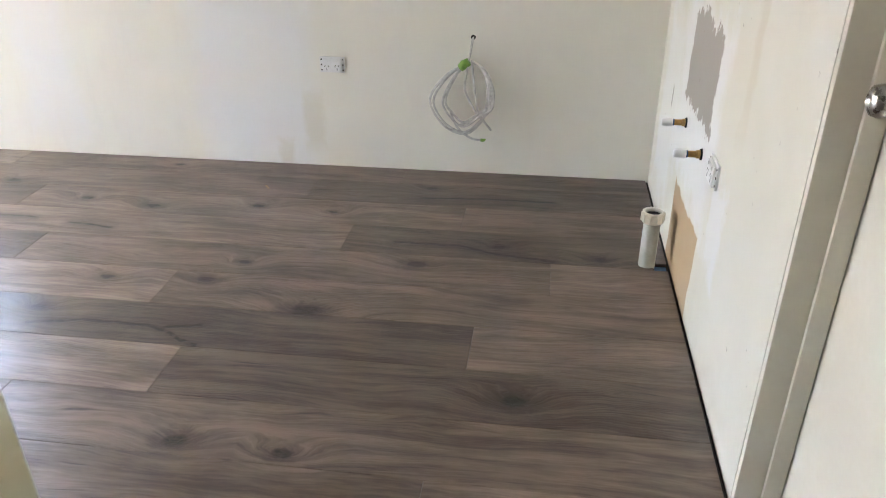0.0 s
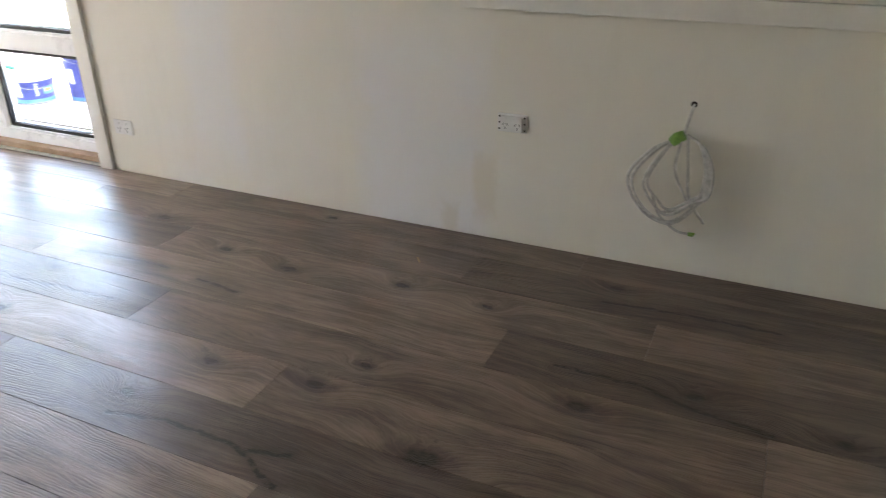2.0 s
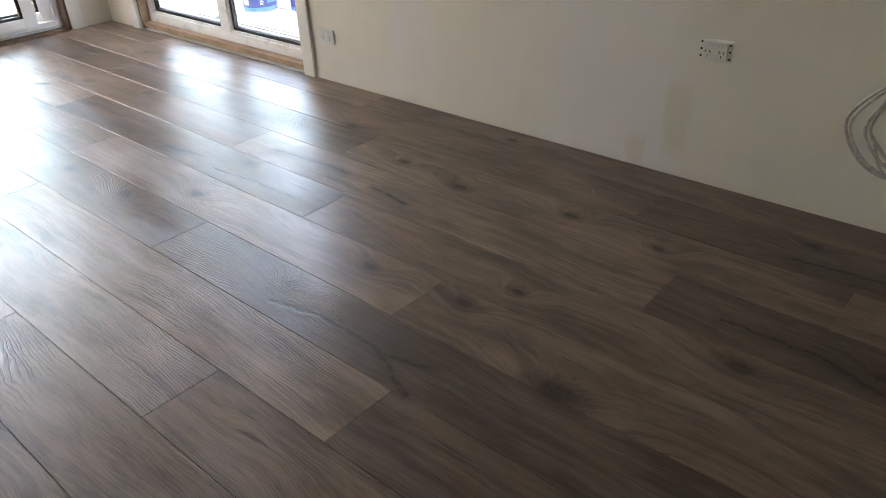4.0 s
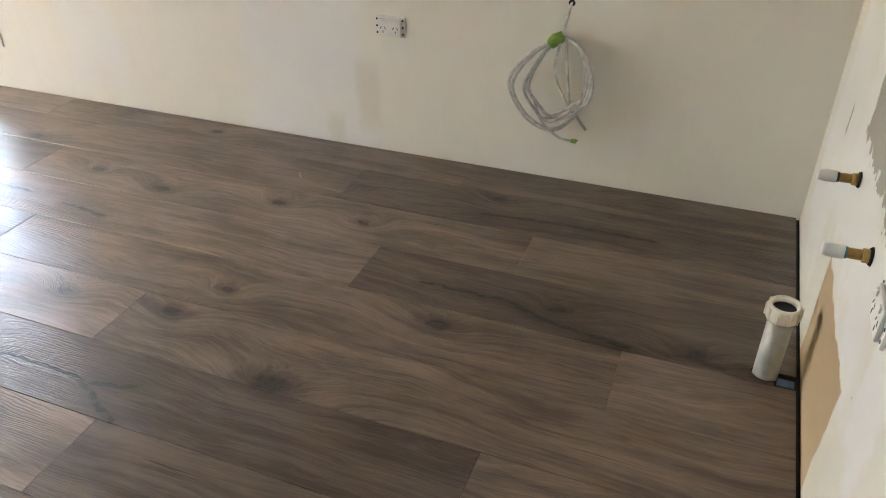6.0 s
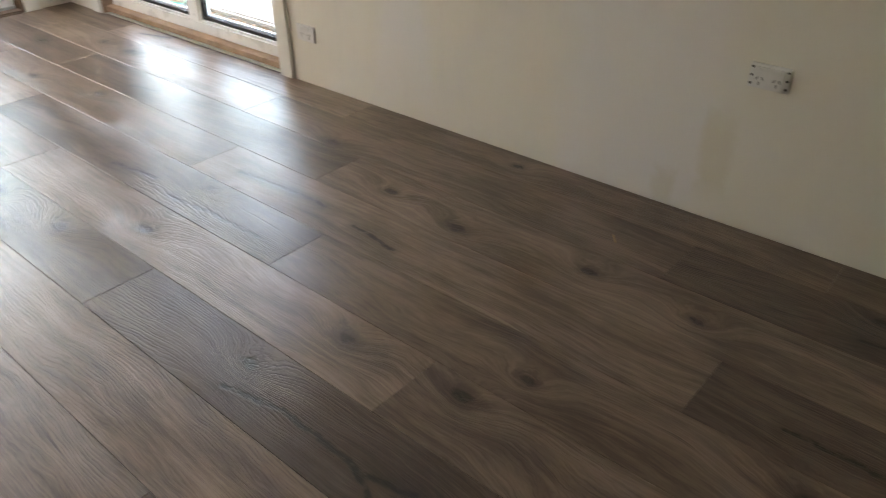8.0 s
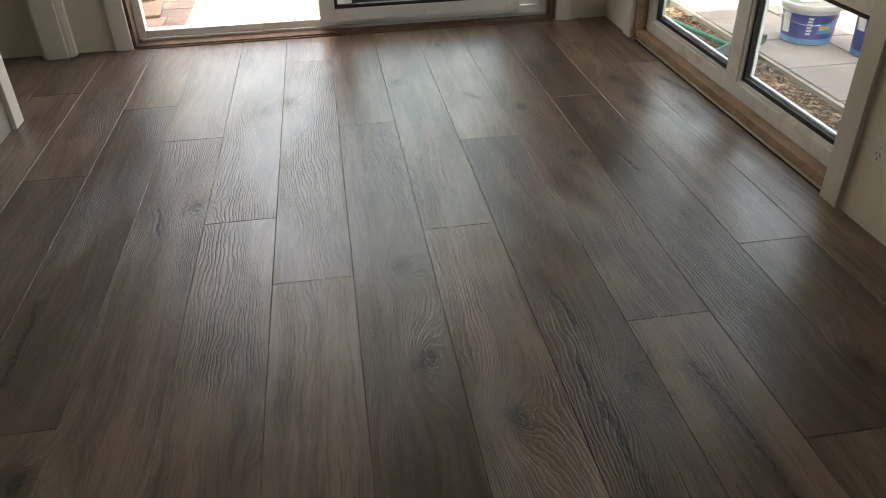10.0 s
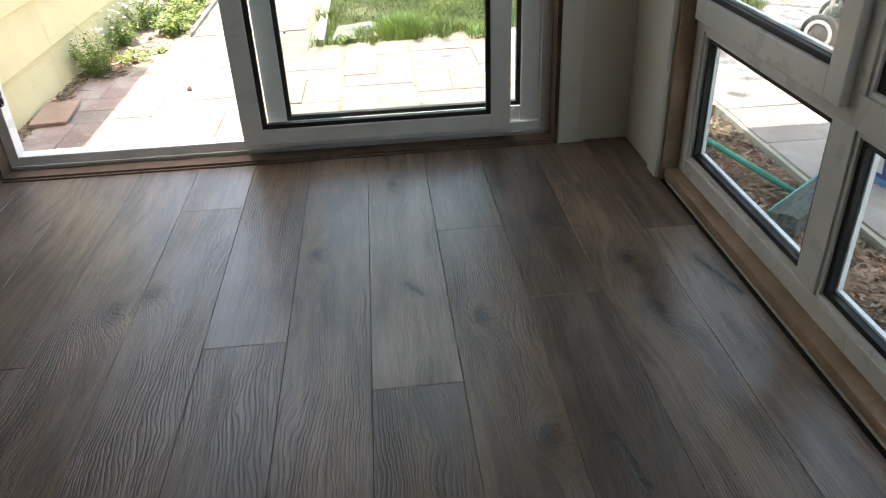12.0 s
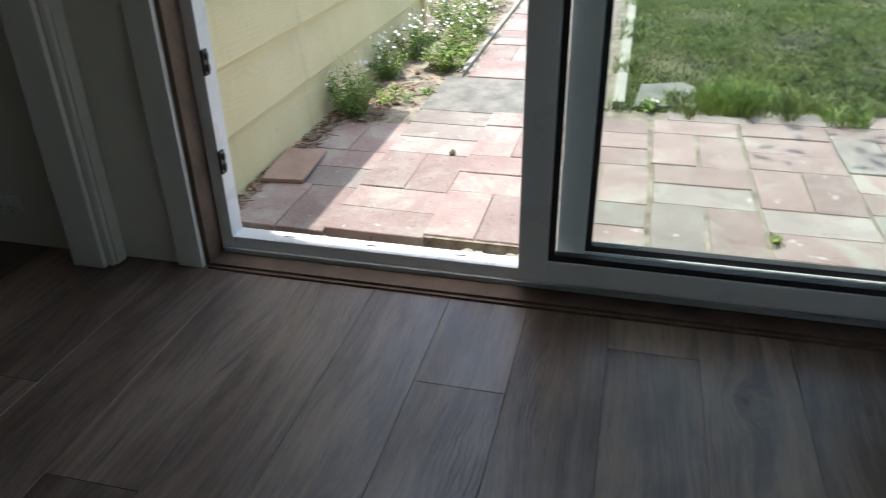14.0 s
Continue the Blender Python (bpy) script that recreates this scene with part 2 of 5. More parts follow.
def plaster(name, base, alt, patches=(), along_x=False, specked=0.0):
    m, t, p = material(name)
    co = obj_co(t)
    if along_x:
        co = node(t, "ShaderNodeMapping", {"Vector": co, "Rotation": (0, 0, radians(90))}).outputs[0]
    big = noise_tex(t, co, 1.1, 4, 0.6, 0.3)
    col = ramp(t, big, [(0.35, base), (0.65, alt)])
    streaks = noise_tex(t, node(t, "ShaderNodeMapping", {"Vector": co, "Scale": (3.0, 3.0, 0.6)}).outputs[0], 2.0, 5, 0.7)
    col = mixc(t, ramp(t, streaks, [(0.55, (0, 0, 0)), (0.75, (0.35,) * 3)]), col, tuple(c * 0.88 for c in alt))
    for colour, amount, args in patches:
        col = mixc(t, fmath(t, 'MULTIPLY', patch(t, co, *args), amount), col, colour)
    specks = noise_tex(t, co, 34.0, 2, 0.5)
    col = mixc(t, ramp(t, specks, [(0.735, (0, 0, 0)), (0.76, (specked,) * 3)]), col, (0.22, 0.19, 0.15))
    t.links.new(col, p.inputs["Base Color"])
    p.inputs["Roughness"].default_value = 0.62
    bump(t, p, fmath(t, 'ADD', noise_tex(t, co, 180, 3), fmath(t, 'MULTIPLY', noise_tex(t, co, 14, 3), 1.5)), 0.10, 0.002)
    return m


WHITE = (0.80, 0.80, 0.79)
M = {}
M["plank_dark"] = wood_floor("oak_print_dark", (0.0697, 0.0432, 0.0291), (0.1611, 0.1082, 0.0757))
M["plank_mid"] = wood_floor("oak_print_mid", (0.1011, 0.0643, 0.0438), (0.2212, 0.1526, 0.1079))
M["plank_light"] = wood_floor("oak_print_light", (0.1362, 0.0896, 0.0621), (0.2908, 0.2066, 0.1486))
M["subfloor"] = speckled("dark_subfloor", (0.012, 0.011, 0.010), (0.04, 0.036, 0.03), 30, 0.9)
M["wall"] = plaster("cream_wall_paint", (0.72, 0.69, 0.60), (0.78, 0.75, 0.67))
M["wall_long"] = plaster("cream_wall_paint_with_filler", (0.77, 0.745, 0.665), (0.81, 0.785, 0.71), [
    ((0.79, 0.79, 0.80), 0.75, (-1.85, 0.30, 0.33, 0.62, 0.35, 0.08, 4.0, 2.0)),
    ((0.79, 0.79, 0.80), 0.6, (-2.9, 0.55, 0.18, 0.50, 0.5, 0.08, 4.0, 4.0)),
    ((0.70, 0.66, 0.55), 0.6, (-1.57, 0.22, 0.06, 0.16, 0.5, 0.05, 6.0, 6.0)),
    ((0.66, 0.62, 0.52), 0.5, (-1.72, 0.05, 0.05, 0.08, 0.6, 0.05, 8.0, 1.0)),
], True)
M["wall_torn"] = plaster("stripped_wall", (0.62, 0.595, 0.505), (0.68, 0.66, 0.585), [
    ((0.72, 0.72, 0.71), 0.9, (-0.85, 0.62, 0.42, 0.36, 0.25, 0.11, 6.0, 3.0)),
    ((0.72, 0.72, 0.71), 0.7, (-0.30, 0.45, 0.22, 0.42, 0.3, 0.10, 5.0, 7.0)),
    ((0.72, 0.72, 0.72), 0.75, (-1.35, 0.42, 0.10, 0.16, 0.3, 0.08, 7.0, 9.0)),
    ((0.34, 0.31, 0.275), 1.0, (-0.86, 0.735, 0.240, 0.150, 0.05, 0.07, 11.0, 1.0)),
    ((0.47, 0.34, 0.205), 1.0, (-0.93, 0.07, 0.245, 0.225, 0.03, 0.035, 5.0, 5.0)),
    ((0.60, 0.56, 0.46), 0.8, (-1.45, 0.95, 0.05, 0.30, 0.6, 0.06, 6.0, 2.0)),
    ((0.25, 0.22, 0.18), 0.8, (-0.36, 0.50, 0.012, 0.05, 0.4, 0.03, 20.0, 8.0)),
], False, 0.55)
# grey chosen for unseen surfaces so that less light bounces round the room
M["ceiling"] = speckled("bounce_cutting_grey", (0.36, 0.35, 0.33), (0.43, 0.42, 0.40), 2, 0.8, relief=0.05)
M["trim"] = speckled("white_trim_paint", (0.74, 0.73, 0.68), (0.80, 0.79, 0.75), 5, 0.35, relief=0.05, fine=60)
M["lining"] = speckled("old_cream_paint", (0.66, 0.62, 0.53), (0.71, 0.675, 0.585), 5, 0.5, relief=0.06, fine=60)
M["pvc"] = speckled("white_pvc", (0.78, 0.79, 0.80), (0.82, 0.83, 0.84), 6, 0.24, relief=0.02)
# track under the sliding leaf; its shade is put into the grey
M["pvc_shaded"] = speckled("shaded_grey_track", (0.40, 0.41, 0.42), (0.48, 0.49, 0.50), 12, 0.4)
M["gasket"] = speckled("black_rubber", (0.010, 0.010, 0.011), (0.022, 0.022, 0.023), 30, 0.5)
M["plastic"] = speckled("white_plastic", (0.74, 0.74, 0.73), (0.80, 0.80, 0.79), 25, 0.35, relief=0.03)
M["hole"] = speckled("dark_hole", (0.012, 0.011, 0.010), (0.03, 0.027, 0.022), 40, 0.9)
# white cable; the shade of its sides and undersides is put into the grey
M["cable"] = speckled("white_cable_shaded", (0.36, 0.355, 0.33), (0.60, 0.595, 0.565), 40, 0.4, relief=0.04)
M["tape_green"] = speckled("green_tape", (0.10, 0.24, 0.03), (0.22, 0.38, 0.06), 60, 0.45)
M["brass"] = speckled("aged_brass", (0.42, 0.25, 0.09), (0.62, 0.40, 0.16), 40, 0.35, 0.9)
M["pipe"] = speckled("grey_pvc_pipe", (0.35, 0.36, 0.325), (0.43, 0.44, 0.40), 20, 0.35, relief=0.03)
M["nut"] = speckled("cream_pipe_nut", (0.66, 0.62, 0.52), (0.74, 0.71, 0.62), 30, 0.4)
M["blue"] = speckled("blue_plastic", (0.03, 0.10, 0.22), (0.06, 0.16, 0.30), 30, 0.4)
M["steel"] = speckled("brushed_steel", (0.42, 0.40, 0.38), (0.56, 0.54, 0.51), 50, 0.22, 1.0, relief=0.02)
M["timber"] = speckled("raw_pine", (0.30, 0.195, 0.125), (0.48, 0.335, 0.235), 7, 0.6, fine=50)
M["timber_dark"] = speckled("dark_pine", (0.085, 0.055, 0.038), (0.18, 0.120, 0.084), 7, 0.6, fine=50)
# shade inside the open pipe, put into the colour of a disc
M["pipe_hollow"] = speckled("dark_pipe_hollow", (0.035, 0.038, 0.042), (0.06, 0.063, 0.067), 30, 0.6)
M["paint_edge"] = speckled("cream_gloss_paint", (0.70, 0.64, 0.42), (0.76, 0.71, 0.52), 4, 0.4)
def cladding_paint(name, a, b):
    """Faded paint on boards with an embossed wood grain along x, dirt specks and rain streaks."""
    m, t, p = material(name)
    co = obj_co(t)
    big = noise_tex(t, co, 1.8, 4, 0.6)
    col = ramp(t, big, [(0.35, a), (0.65, b)])
    streak = noise_tex(t, vmath(t, 'MULTIPLY', co, (14.0, 14.0, 1.6)), 1.0, 4, 0.6)
    col = mixc(t, ramp(t, streak, [(0.58, (0, 0, 0)), (0.78, (0.45,) * 3)]), col, tuple(c * 0.72 for c in a))
    col = mixc(t, ramp(t, noise_tex(t, co, 30.0, 3, 0.6), [(0.70, (0, 0, 0)), (0.75, (0.6,) * 3)]), col, (0.30, 0.24, 0.13))
    t.links.new(col, p.inputs["Base Color"])
    p.inputs["Roughness"].default_value = 0.55
    warp = fmath(t, 'MULTIPLY', noise_tex(t, vmath(t, 'MULTIPLY', co, (2.0, 1.0, 9.0)), 1.0, 2, 0.5), 9.0)
    sep = node(t, "ShaderNodeSeparateXYZ", {0: co})
    ridge = fmath(t, 'PINGPONG', fmath(t, 'ADD', fmath(t, 'MULTIPLY', sep.outputs[2], 55.0), warp), 0.5)
    bump(t, p, fmath(t, 'ADD', ridge, fmath(t, 'MULTIPLY', noise_tex(t, vmath(t, 'MULTIPLY', co, (20.0, 20.0, 160.0)), 1.0, 3, 0.6), 0.6)), 0.35, 0.003)
    return m


M["cladding"] = cladding_paint("yellow_cladding_paint", (0.66, 0.58, 0.33), (0.74, 0.66, 0.40))


def worn_paver(name, a, b):
    """Pressed paver with cement smears, grit and pale worn patches."""
    m, t, p = material(name)
    r = node(t, "ShaderNodeObjectInfo").outputs["Random"]
    co = vmath(t, 'ADD', obj_co(t), node(t, "ShaderNodeCombineXYZ", {0: fmath(t, 'MULTIPLY', r, 31.0), 1: fmath(t, 'MULTIPLY', r, 57.0)}).outputs[0])
    here = node(t, "ShaderNodeNewGeometry").outputs["Position"]
    big, small = noise_tex(t, co, 5.0, 5, 0.65), noise_tex(t, co, 70.0, 4, 0.65)
    col = ramp(t, fmath(t, 'ADD', fmath(t, 'MULTIPLY', big, 0.65), fmath(t, 'MULTIPLY', small, 0.35)), [(0.34, a), (0.66, b)])
    smear = noise_tex(t, here, 3.4, 7, 0.72, 0.6)
    col = mixc(t, ramp(t, smear, [(0.50, (0, 0, 0)), (0.66, (0.75,) * 3)]), col, (0.43, 0.41, 0.36))
    col = mixc(t, ramp(t, noise_tex(t, co, 38.0, 3, 0.6), [(0.30, (0.55,) * 3), (0.38, (0, 0, 0))]), col, tuple(c * 0.55 for c in a))
    col = mixc(t, ramp(t, noise_tex(t, here, 17.0, 2, 0.5), [(0.70, (0, 0, 0)), (0.74, (0.8,) * 3)]), col, (0.52, 0.50, 0.46))
    val = node(t, "ShaderNodeHueSaturation", {"Color": col, "Value": fmath(t, 'ADD', 0.82, fmath(t, 'MULTIPLY', r, 0.36))})
    t.links.new(val.outputs[0], p.inputs["Base Color"])
    p.inputs["Roughness"].default_value = 0.88
    bump(t, p, fmath(t, 'ADD', small, fmath(t, 'MULTIPLY', big, 2.0)), 0.5, 0.004)
    return m


M["paver"] = worn_paver("worn_paver", (0.27, 0.190, 0.174), (0.40, 0.308, 0.288))
M["paver_grey"] = worn_paver("worn_grey_paver", (0.26, 0.218, 0.200), (0.37, 0.322, 0.300))
M["mortar"] = speckled("sandy_joint", (0.13, 0.108, 0.080), (0.40, 0.35, 0.28), 14, 0.95, relief=0.6)
M["soil"] = speckled("dry_soil", (0.11, 0.082, 0.058), (0.27, 0.21, 0.155), 9, 0.95, relief=0.9, fine=45)
M["turf"] = speckled("turf_ground", (0.060, 0.058, 0.026), (0.13, 0.125, 0.062), 4, 0.9, relief=0.8, fine=50)
M["concrete"] = speckled("pale_concrete", (0.33, 0.31, 0.26), (0.48, 0.45, 0.39), 5, 0.85, relief=0.3)
M["stone"] = speckled("grey_stone_slab", (0.14, 0.136, 0.122), (0.28, 0.268, 0.24), 9, 0.8, relief=0.4)
M["hose"] = speckled("green_plastic_handle", (0.02, 0.22, 0.15), (0.05, 0.34, 0.24), 20, 0.35, relief=0.03)
M["bristle"] = speckled("dusty_bristles", (0.030, 0.040, 0.036), (0.12, 0.13, 0.115), 60, 0.9, relief=0.9, fine=220)
M["broom_wood"] = speckled("broom_stock_wood", (0.30, 0.20, 0.10), (0.45, 0.33, 0.20), 12, 0.7)
M["bucket_blue"] = speckled("blue_bucket_label", (0.025, 0.035, 0.20), (0.05, 0.07, 0.32), 8, 0.35, relief=0.03)
M["bucket_sky"] = speckled("light_blue_band", (0.05, 0.22, 0.50), (0.12, 0.34, 0.62), 14, 0.4)
M["bucket_yellow"] = speckled("yellow_band", (0.60, 0.42, 0.05), (0.70, 0.52, 0.10), 14, 0.4)
M["bucket_white"] = speckled("white_bucket", (0.62, 0.62, 0.60), (0.76, 0.76, 0.74), 12, 0.4)
M["black_enamel"] = speckled("black_enamel", (0.012, 0.012, 0.013), (0.03, 0.03, 0.032), 20, 0.3)
M["chrome"] = speckled("chrome_tube", (0.60, 0.60, 0.61), (0.72, 0.72, 0.73), 30, 0.15, 1.0, relief=0)
M["bark"] = speckled("bark", (0.10, 0.075, 0.05), (0.22, 0.17, 0.12), 10, 0.95, relief=0.9)
M["petal"] = speckled("white_petal", (0.72, 0.72, 0.68), (0.80, 0.80, 0.78), 20, 0.6)
M["roof"] = speckled("roof_sheet", (0.30, 0.30, 0.30), (0.40, 0.40, 0.39), 3, 0.6)
M["tile_board"] = speckled("offcut_board", (0.34, 0.22, 0.17), (0.46, 0.33, 0.27), 6, 0.5, relief=0.1)


def leafy(name, a, b, rough=0.55):
    m, t, p = material(name)
    isl = node(t, "ShaderNodeNewGeometry").outputs["Random Per Island"]
    col = ramp(t, isl, [(0.0, a), (0.8, b), (1.0, (b[0] * 1.7, b[1] * 1.25, b[2]))])
    big = noise_tex(t, node(t, "ShaderNodeNewGeometry").outputs["Position"], 2.6, 4, 0.65)
    col = mixc(t, ramp(t, big, [(0.42, (0, 0, 0)), (0.66, (0.75,) * 3)]), col, (b[0] * 1.45, b[1] * 1.12, b[2] * 1.1))
    t.links.new(col, p.inputs["Base Color"])
    p.inputs["Roughness"].default_value = rough
    return m


M["grass"] = leafy("grass_blades", (0.050, 0.088, 0.020), (0.165, 0.245, 0.066))
M["leaf"] = leafy("weed_leaves", (0.080, 0.150, 0.025), (0.20, 0.32, 0.070))
M["mulch"] = leafy("dry_leaves_and_bark", (0.10, 0.075, 0.052), (0.36, 0.285, 0.205), 0.85)
M["tree_leaf"] = leafy("tree_leaves", (0.03, 0.07, 0.015), (0.07, 0.13, 0.03))


def glass_material():
    m, t, p = material("window_glass")
    p.inputs["Base Color"].default_value = (0.87, 0.92, 0.895, 1)
    p.inputs["Roughness"].default_value = 0.0
    p.inputs["IOR"].default_value = 1.45
    p.inputs["Transmission Weight"].default_value = 1.0
    return m


M["glass"] = glass_material()


def add_box(bm, x0, x1, y0, y1, z0, z1, bevel=0.0):
    vs = [bm.verts.new((x, y, z)) for x in (x0, x1) for y in (y0, y1) for z in (z0, z1)]
    fs = [(0, 1, 3, 2), (4, 6, 7, 5), (0, 4, 5, 1), (2, 3, 7, 6), (0, 2, 6, 4), (1, 5, 7, 3)]
    faces = [bm.faces.new([vs[i] for i in f]) for f in fs]
    if bevel:
        edges = list({e for f in faces for e in f.edges})
        bmesh.ops.bevel(bm, geom=edges, offset=bevel, segments=2, affect='EDGES', profile=0.6)


def add_tube(bm, pts, radius, sides=8, cap=True, flat=1.0):
    """A tube along points; flat squeezes one side axis."""
    rings = []
    pts = [Vector(p) for p in pts]
    up = Vector((0.13, 0.97, 0.2)).normalized()
    for i, p in enumerate(pts):
        d = (pts[min(i + 1, len(pts) - 1)] - pts[max(i - 1, 0)]).normalized()
        a = d.cross(up)
        a = a.normalized() if a.length > 1e-4 else Vector((1, 0, 0))
        b = d.cross(a).normalized()
        r = radius[i] if isinstance(radius, (list, tuple)) else radius
        rings.append([bm.verts.new(p + a * (r * math.cos(q)) + b * (r * flat * math.sin(q))) for q in [2 * math.pi * k / sides for k in range(sides)]])
    for r0, r1 in zip(rings, rings[1:]):
        for k in range(sides):
            f = bm.faces.new((r0[k], r0[(k + 1) % sides], r1[(k + 1) % sides], r1[k]))
            f.smooth = True
    if cap:
        bm.faces.new(rings[0][::-1])
        bm.faces.new(rings[-1])


def add_lathe(bm, profile, cx=0.0, cy=0.0, sides=24):
    """A turned solid from (radius, height) pairs about z."""
    rings = [[bm.verts.new((cx + r * math.cos(2 * math.pi * k / sides), cy + r * math.sin(2 * math.pi * k / sides), z)) for k in range(sides)] for r, z in profile]
    for a, b in zip(rings, rings[1:]):
        for k in range(sides):
            f = bm.faces.new((a[k], a[(k + 1) % sides], b[(k + 1) % sides], b[k]))
            f.smooth = True


def to_mesh(name, bm, mat):
    bmesh.ops.recalc_face_normals(bm, faces=bm.faces)
    me = bpy.data.meshes.new(name)
    bm.to_mesh(me)
    bm.free()
    me.materials.append(M[mat])
    return me


def part(name, bm, mat, parent=None, label=""):
    ob = new(name, to_mesh(name, bm, mat))
    if parent is not None:
        ob.parent = parent
    return tagged(ob, label)


def box(name, mat, x0, x1, y0, y1, z0, z1, parent=None, bevel=0.0, label=""):
    bm = bmesh.new()
    add_box(bm, min(x0, x1), max(x0, x1), min(y0, y1), max(y0, y1), min(z0, z1), max(z0, z1), bevel)
    return part(name, bm, mat, parent, label)


def soup(name, verts, faces, mat):
    me = bpy.data.meshes.new(name)
    me.from_pydata(verts, [], faces)
    me.materials.append(M[mat])
    me.update()
    return new(name, me)


def structure(ob, label, category):
    return tagged(ob, label, category, kind="structure")


def empty(name, x, y, z, label, category, group=""):
    e = new(name)
    e.location = (x, y, z)
    return tagged(e, label, category, group)


def boxes(name, mat, dims, parent=None, bevel=0.0):
    """Several boxes that make one solid piece."""
    bm = bmesh.new()
    for d in dims:
        add_box(bm, *d, bevel)
    return part(name, bm, mat, parent)


# ---- shell of the house ----
H = 2.4
XW = -5.805            # face of the wall with the sliding door
YS = -2.85             # face of the wall behind the camera
WX0, WX1 = -5.405, -3.695   # low window opening
bm = bmesh.new()
for d in [(XW - 0.16, WX0, 0, 0.16, -0.3, H), (WX0, WX1, 0, 0.16, 2.06, H), (WX0, WX1, 0.02, 0.16, -0.3, 0.0),
          (WX1, 0.15, 0, 0.16, -0.3, H)]:
    add_box(bm, *d)
structure(part("wall_north", bm, "wall_long"), "cream painted plaster wall with patches of white filler", "wall")
bm = bmesh.new()
for d in [(XW - 0.16, XW, -0.294, 0, -0.3, H), (XW - 0.16, XW, -2.55, -0.294, 2.10, H), (XW - 0.16, XW, -4.6, -2.55, -0.3, H), (XW - 0.16, XW, -2.55, -0.294, -0.3, -0.02)]:
    add_box(bm, *d)
structure(part("wall_west", bm, "wall"), "cream painted wall round the sliding door", "wall")
bm = bmesh.new()
for d in [(0, 0.15, -1.95, 0, -0.3, H), (0, 0.15, -2.80, -1.95, 2.06, H), (0, 0.15, -4.6, -2.80, -0.3, H)]:
    add_box(bm, *d)
structure(part("wall_east", bm, "wall_torn"), "stripped kitchen wall with torn plaster, filler and exposed board", "wall")
bm = bmesh.new()
for d in [(-4.92, -0.9485, YS - 0.11, YS, -0.3, H), (XW, -5.735, YS - 0.11, YS, -0.3, H), (-5.735, -4.92, YS - 0.11, YS, 2.06, H), (-0.9485, 0, YS - 0.11, YS, 2.06, H)]:
    add_box(bm, *d)
structure(part("wall_south", bm, "ceiling"), "partition wall with two doorways, coloured dark grey to cut bounced light", "wall")
# unseen partition, added to keep light from the kitchen doorway out of the hall
structure(box("wall_hall_end", "ceiling", -4.70, -4.60, -4.6, YS - 0.112, -0.0095, H), "unseen partition added to block light along the hall", "wall")
structure(box("wall_hall", "ceiling", XW - 0.16, 0.15, -4.7, -4.6, -0.3, H), "plain hall wall", "wall")
structure(box("ceiling", "ceiling", XW - 0.16, 0.15, -4.7, 0.16, H, H + 0.1), "unseen ceiling, coloured dark grey to cut bounced light", "ceiling")
structure(box("roof", "roof", XW - 0.16, 0.6, -5.2, 0.75, H + 0.1, H + 0.22), "flat grey roof sheet", "roof")
structure(box("subfloor", "subfloor", XW - 0.10, 0.10, -4.6, 0.06, -0.12, -0.0105), "dark gap and underlay below the boards", "floor")


# ---- low window in the long wall ----
def glass_pane(name, x0, x1, y0, y1, z0, z1, parent):
    ob = box(name, "glass", x0, x1, y0, y1, z0, z1, parent)
    ob.visible_shadow = False
    return ob


window = structure(empty("window_1", (WX0 + WX1) / 2, 0.09, 0, "", ""), "white plastic window down to the floor, two lights over two", "window")
window.location = (0, 0, 0)
FY0, FY1 = 0.062, 0.132
ML, MR = -4.545, -4.455
boxes("window_frame", "pvc", [(WX0 + 0.018, WX0 + 0.075, FY0, FY1, 0.042, 2.04), (WX1 - 0.075, WX1 - 0.018, FY0, FY1, 0.042, 2.04),
      (WX0 + 0.075, WX1 - 0.075, FY0, FY1, 0.042, 0.098), (WX0 + 0.075, WX1 - 0.075, FY0, FY1, 1.98, 2.04),
      (WX0 + 0.075, WX1 - 0.075, FY0 + 0.001, FY1, 0.555, 0.635)], window, 0.003)
boxes("mullion", "pvc", [(ML, MR, FY0 + 0.002, FY1, 0.098, 0.555), (ML, MR, FY0 + 0.002, FY1, 0.635, 1.98)], window, 0.003)
LIGHTS = [(WX0 + 0.075, ML, 0.098, 0.555), (MR, WX1 - 0.075, 0.098, 0.555), (MR, WX1 - 0.075, 0.635, 1.98), (WX0 + 0.12, ML - 0.025, 0.685, 1.94)]


def glazing(parent, x0, x1, z0, z1, y):
    g = 0.017
    boxes("gasket", "gasket", [(x0, x0 + g, y, y + 0.03, z0, z1), (x1 - g, x1, y, y + 0.03, z0, z1), (x0 + g, x1 - g, y, y + 0.03, z0, z0 + g), (x0 + g, x1 - g, y, y + 0.03, z1 - g, z1)], parent)
    boxes("outer_bead", "pvc", [(x0 + g, x0 + g + 0.008, y + 0.022, y + 0.035, z0 + g, z1 - g), (x1 - g - 0.008, x1 - g, y + 0.022, y + 0.035, z0 + g, z1 - g), (x0 + g + .008, x1 - g - .008, y + 0.022, y + 0.035, z0 + g, z0 + g + 0.008)], parent)
    glass_pane("pane", x0 + g - 0.002, x1 - g + 0.002, y + 0.010, y + 0.014, z0 + g - 0.002, z1 - g + 0.002, parent)


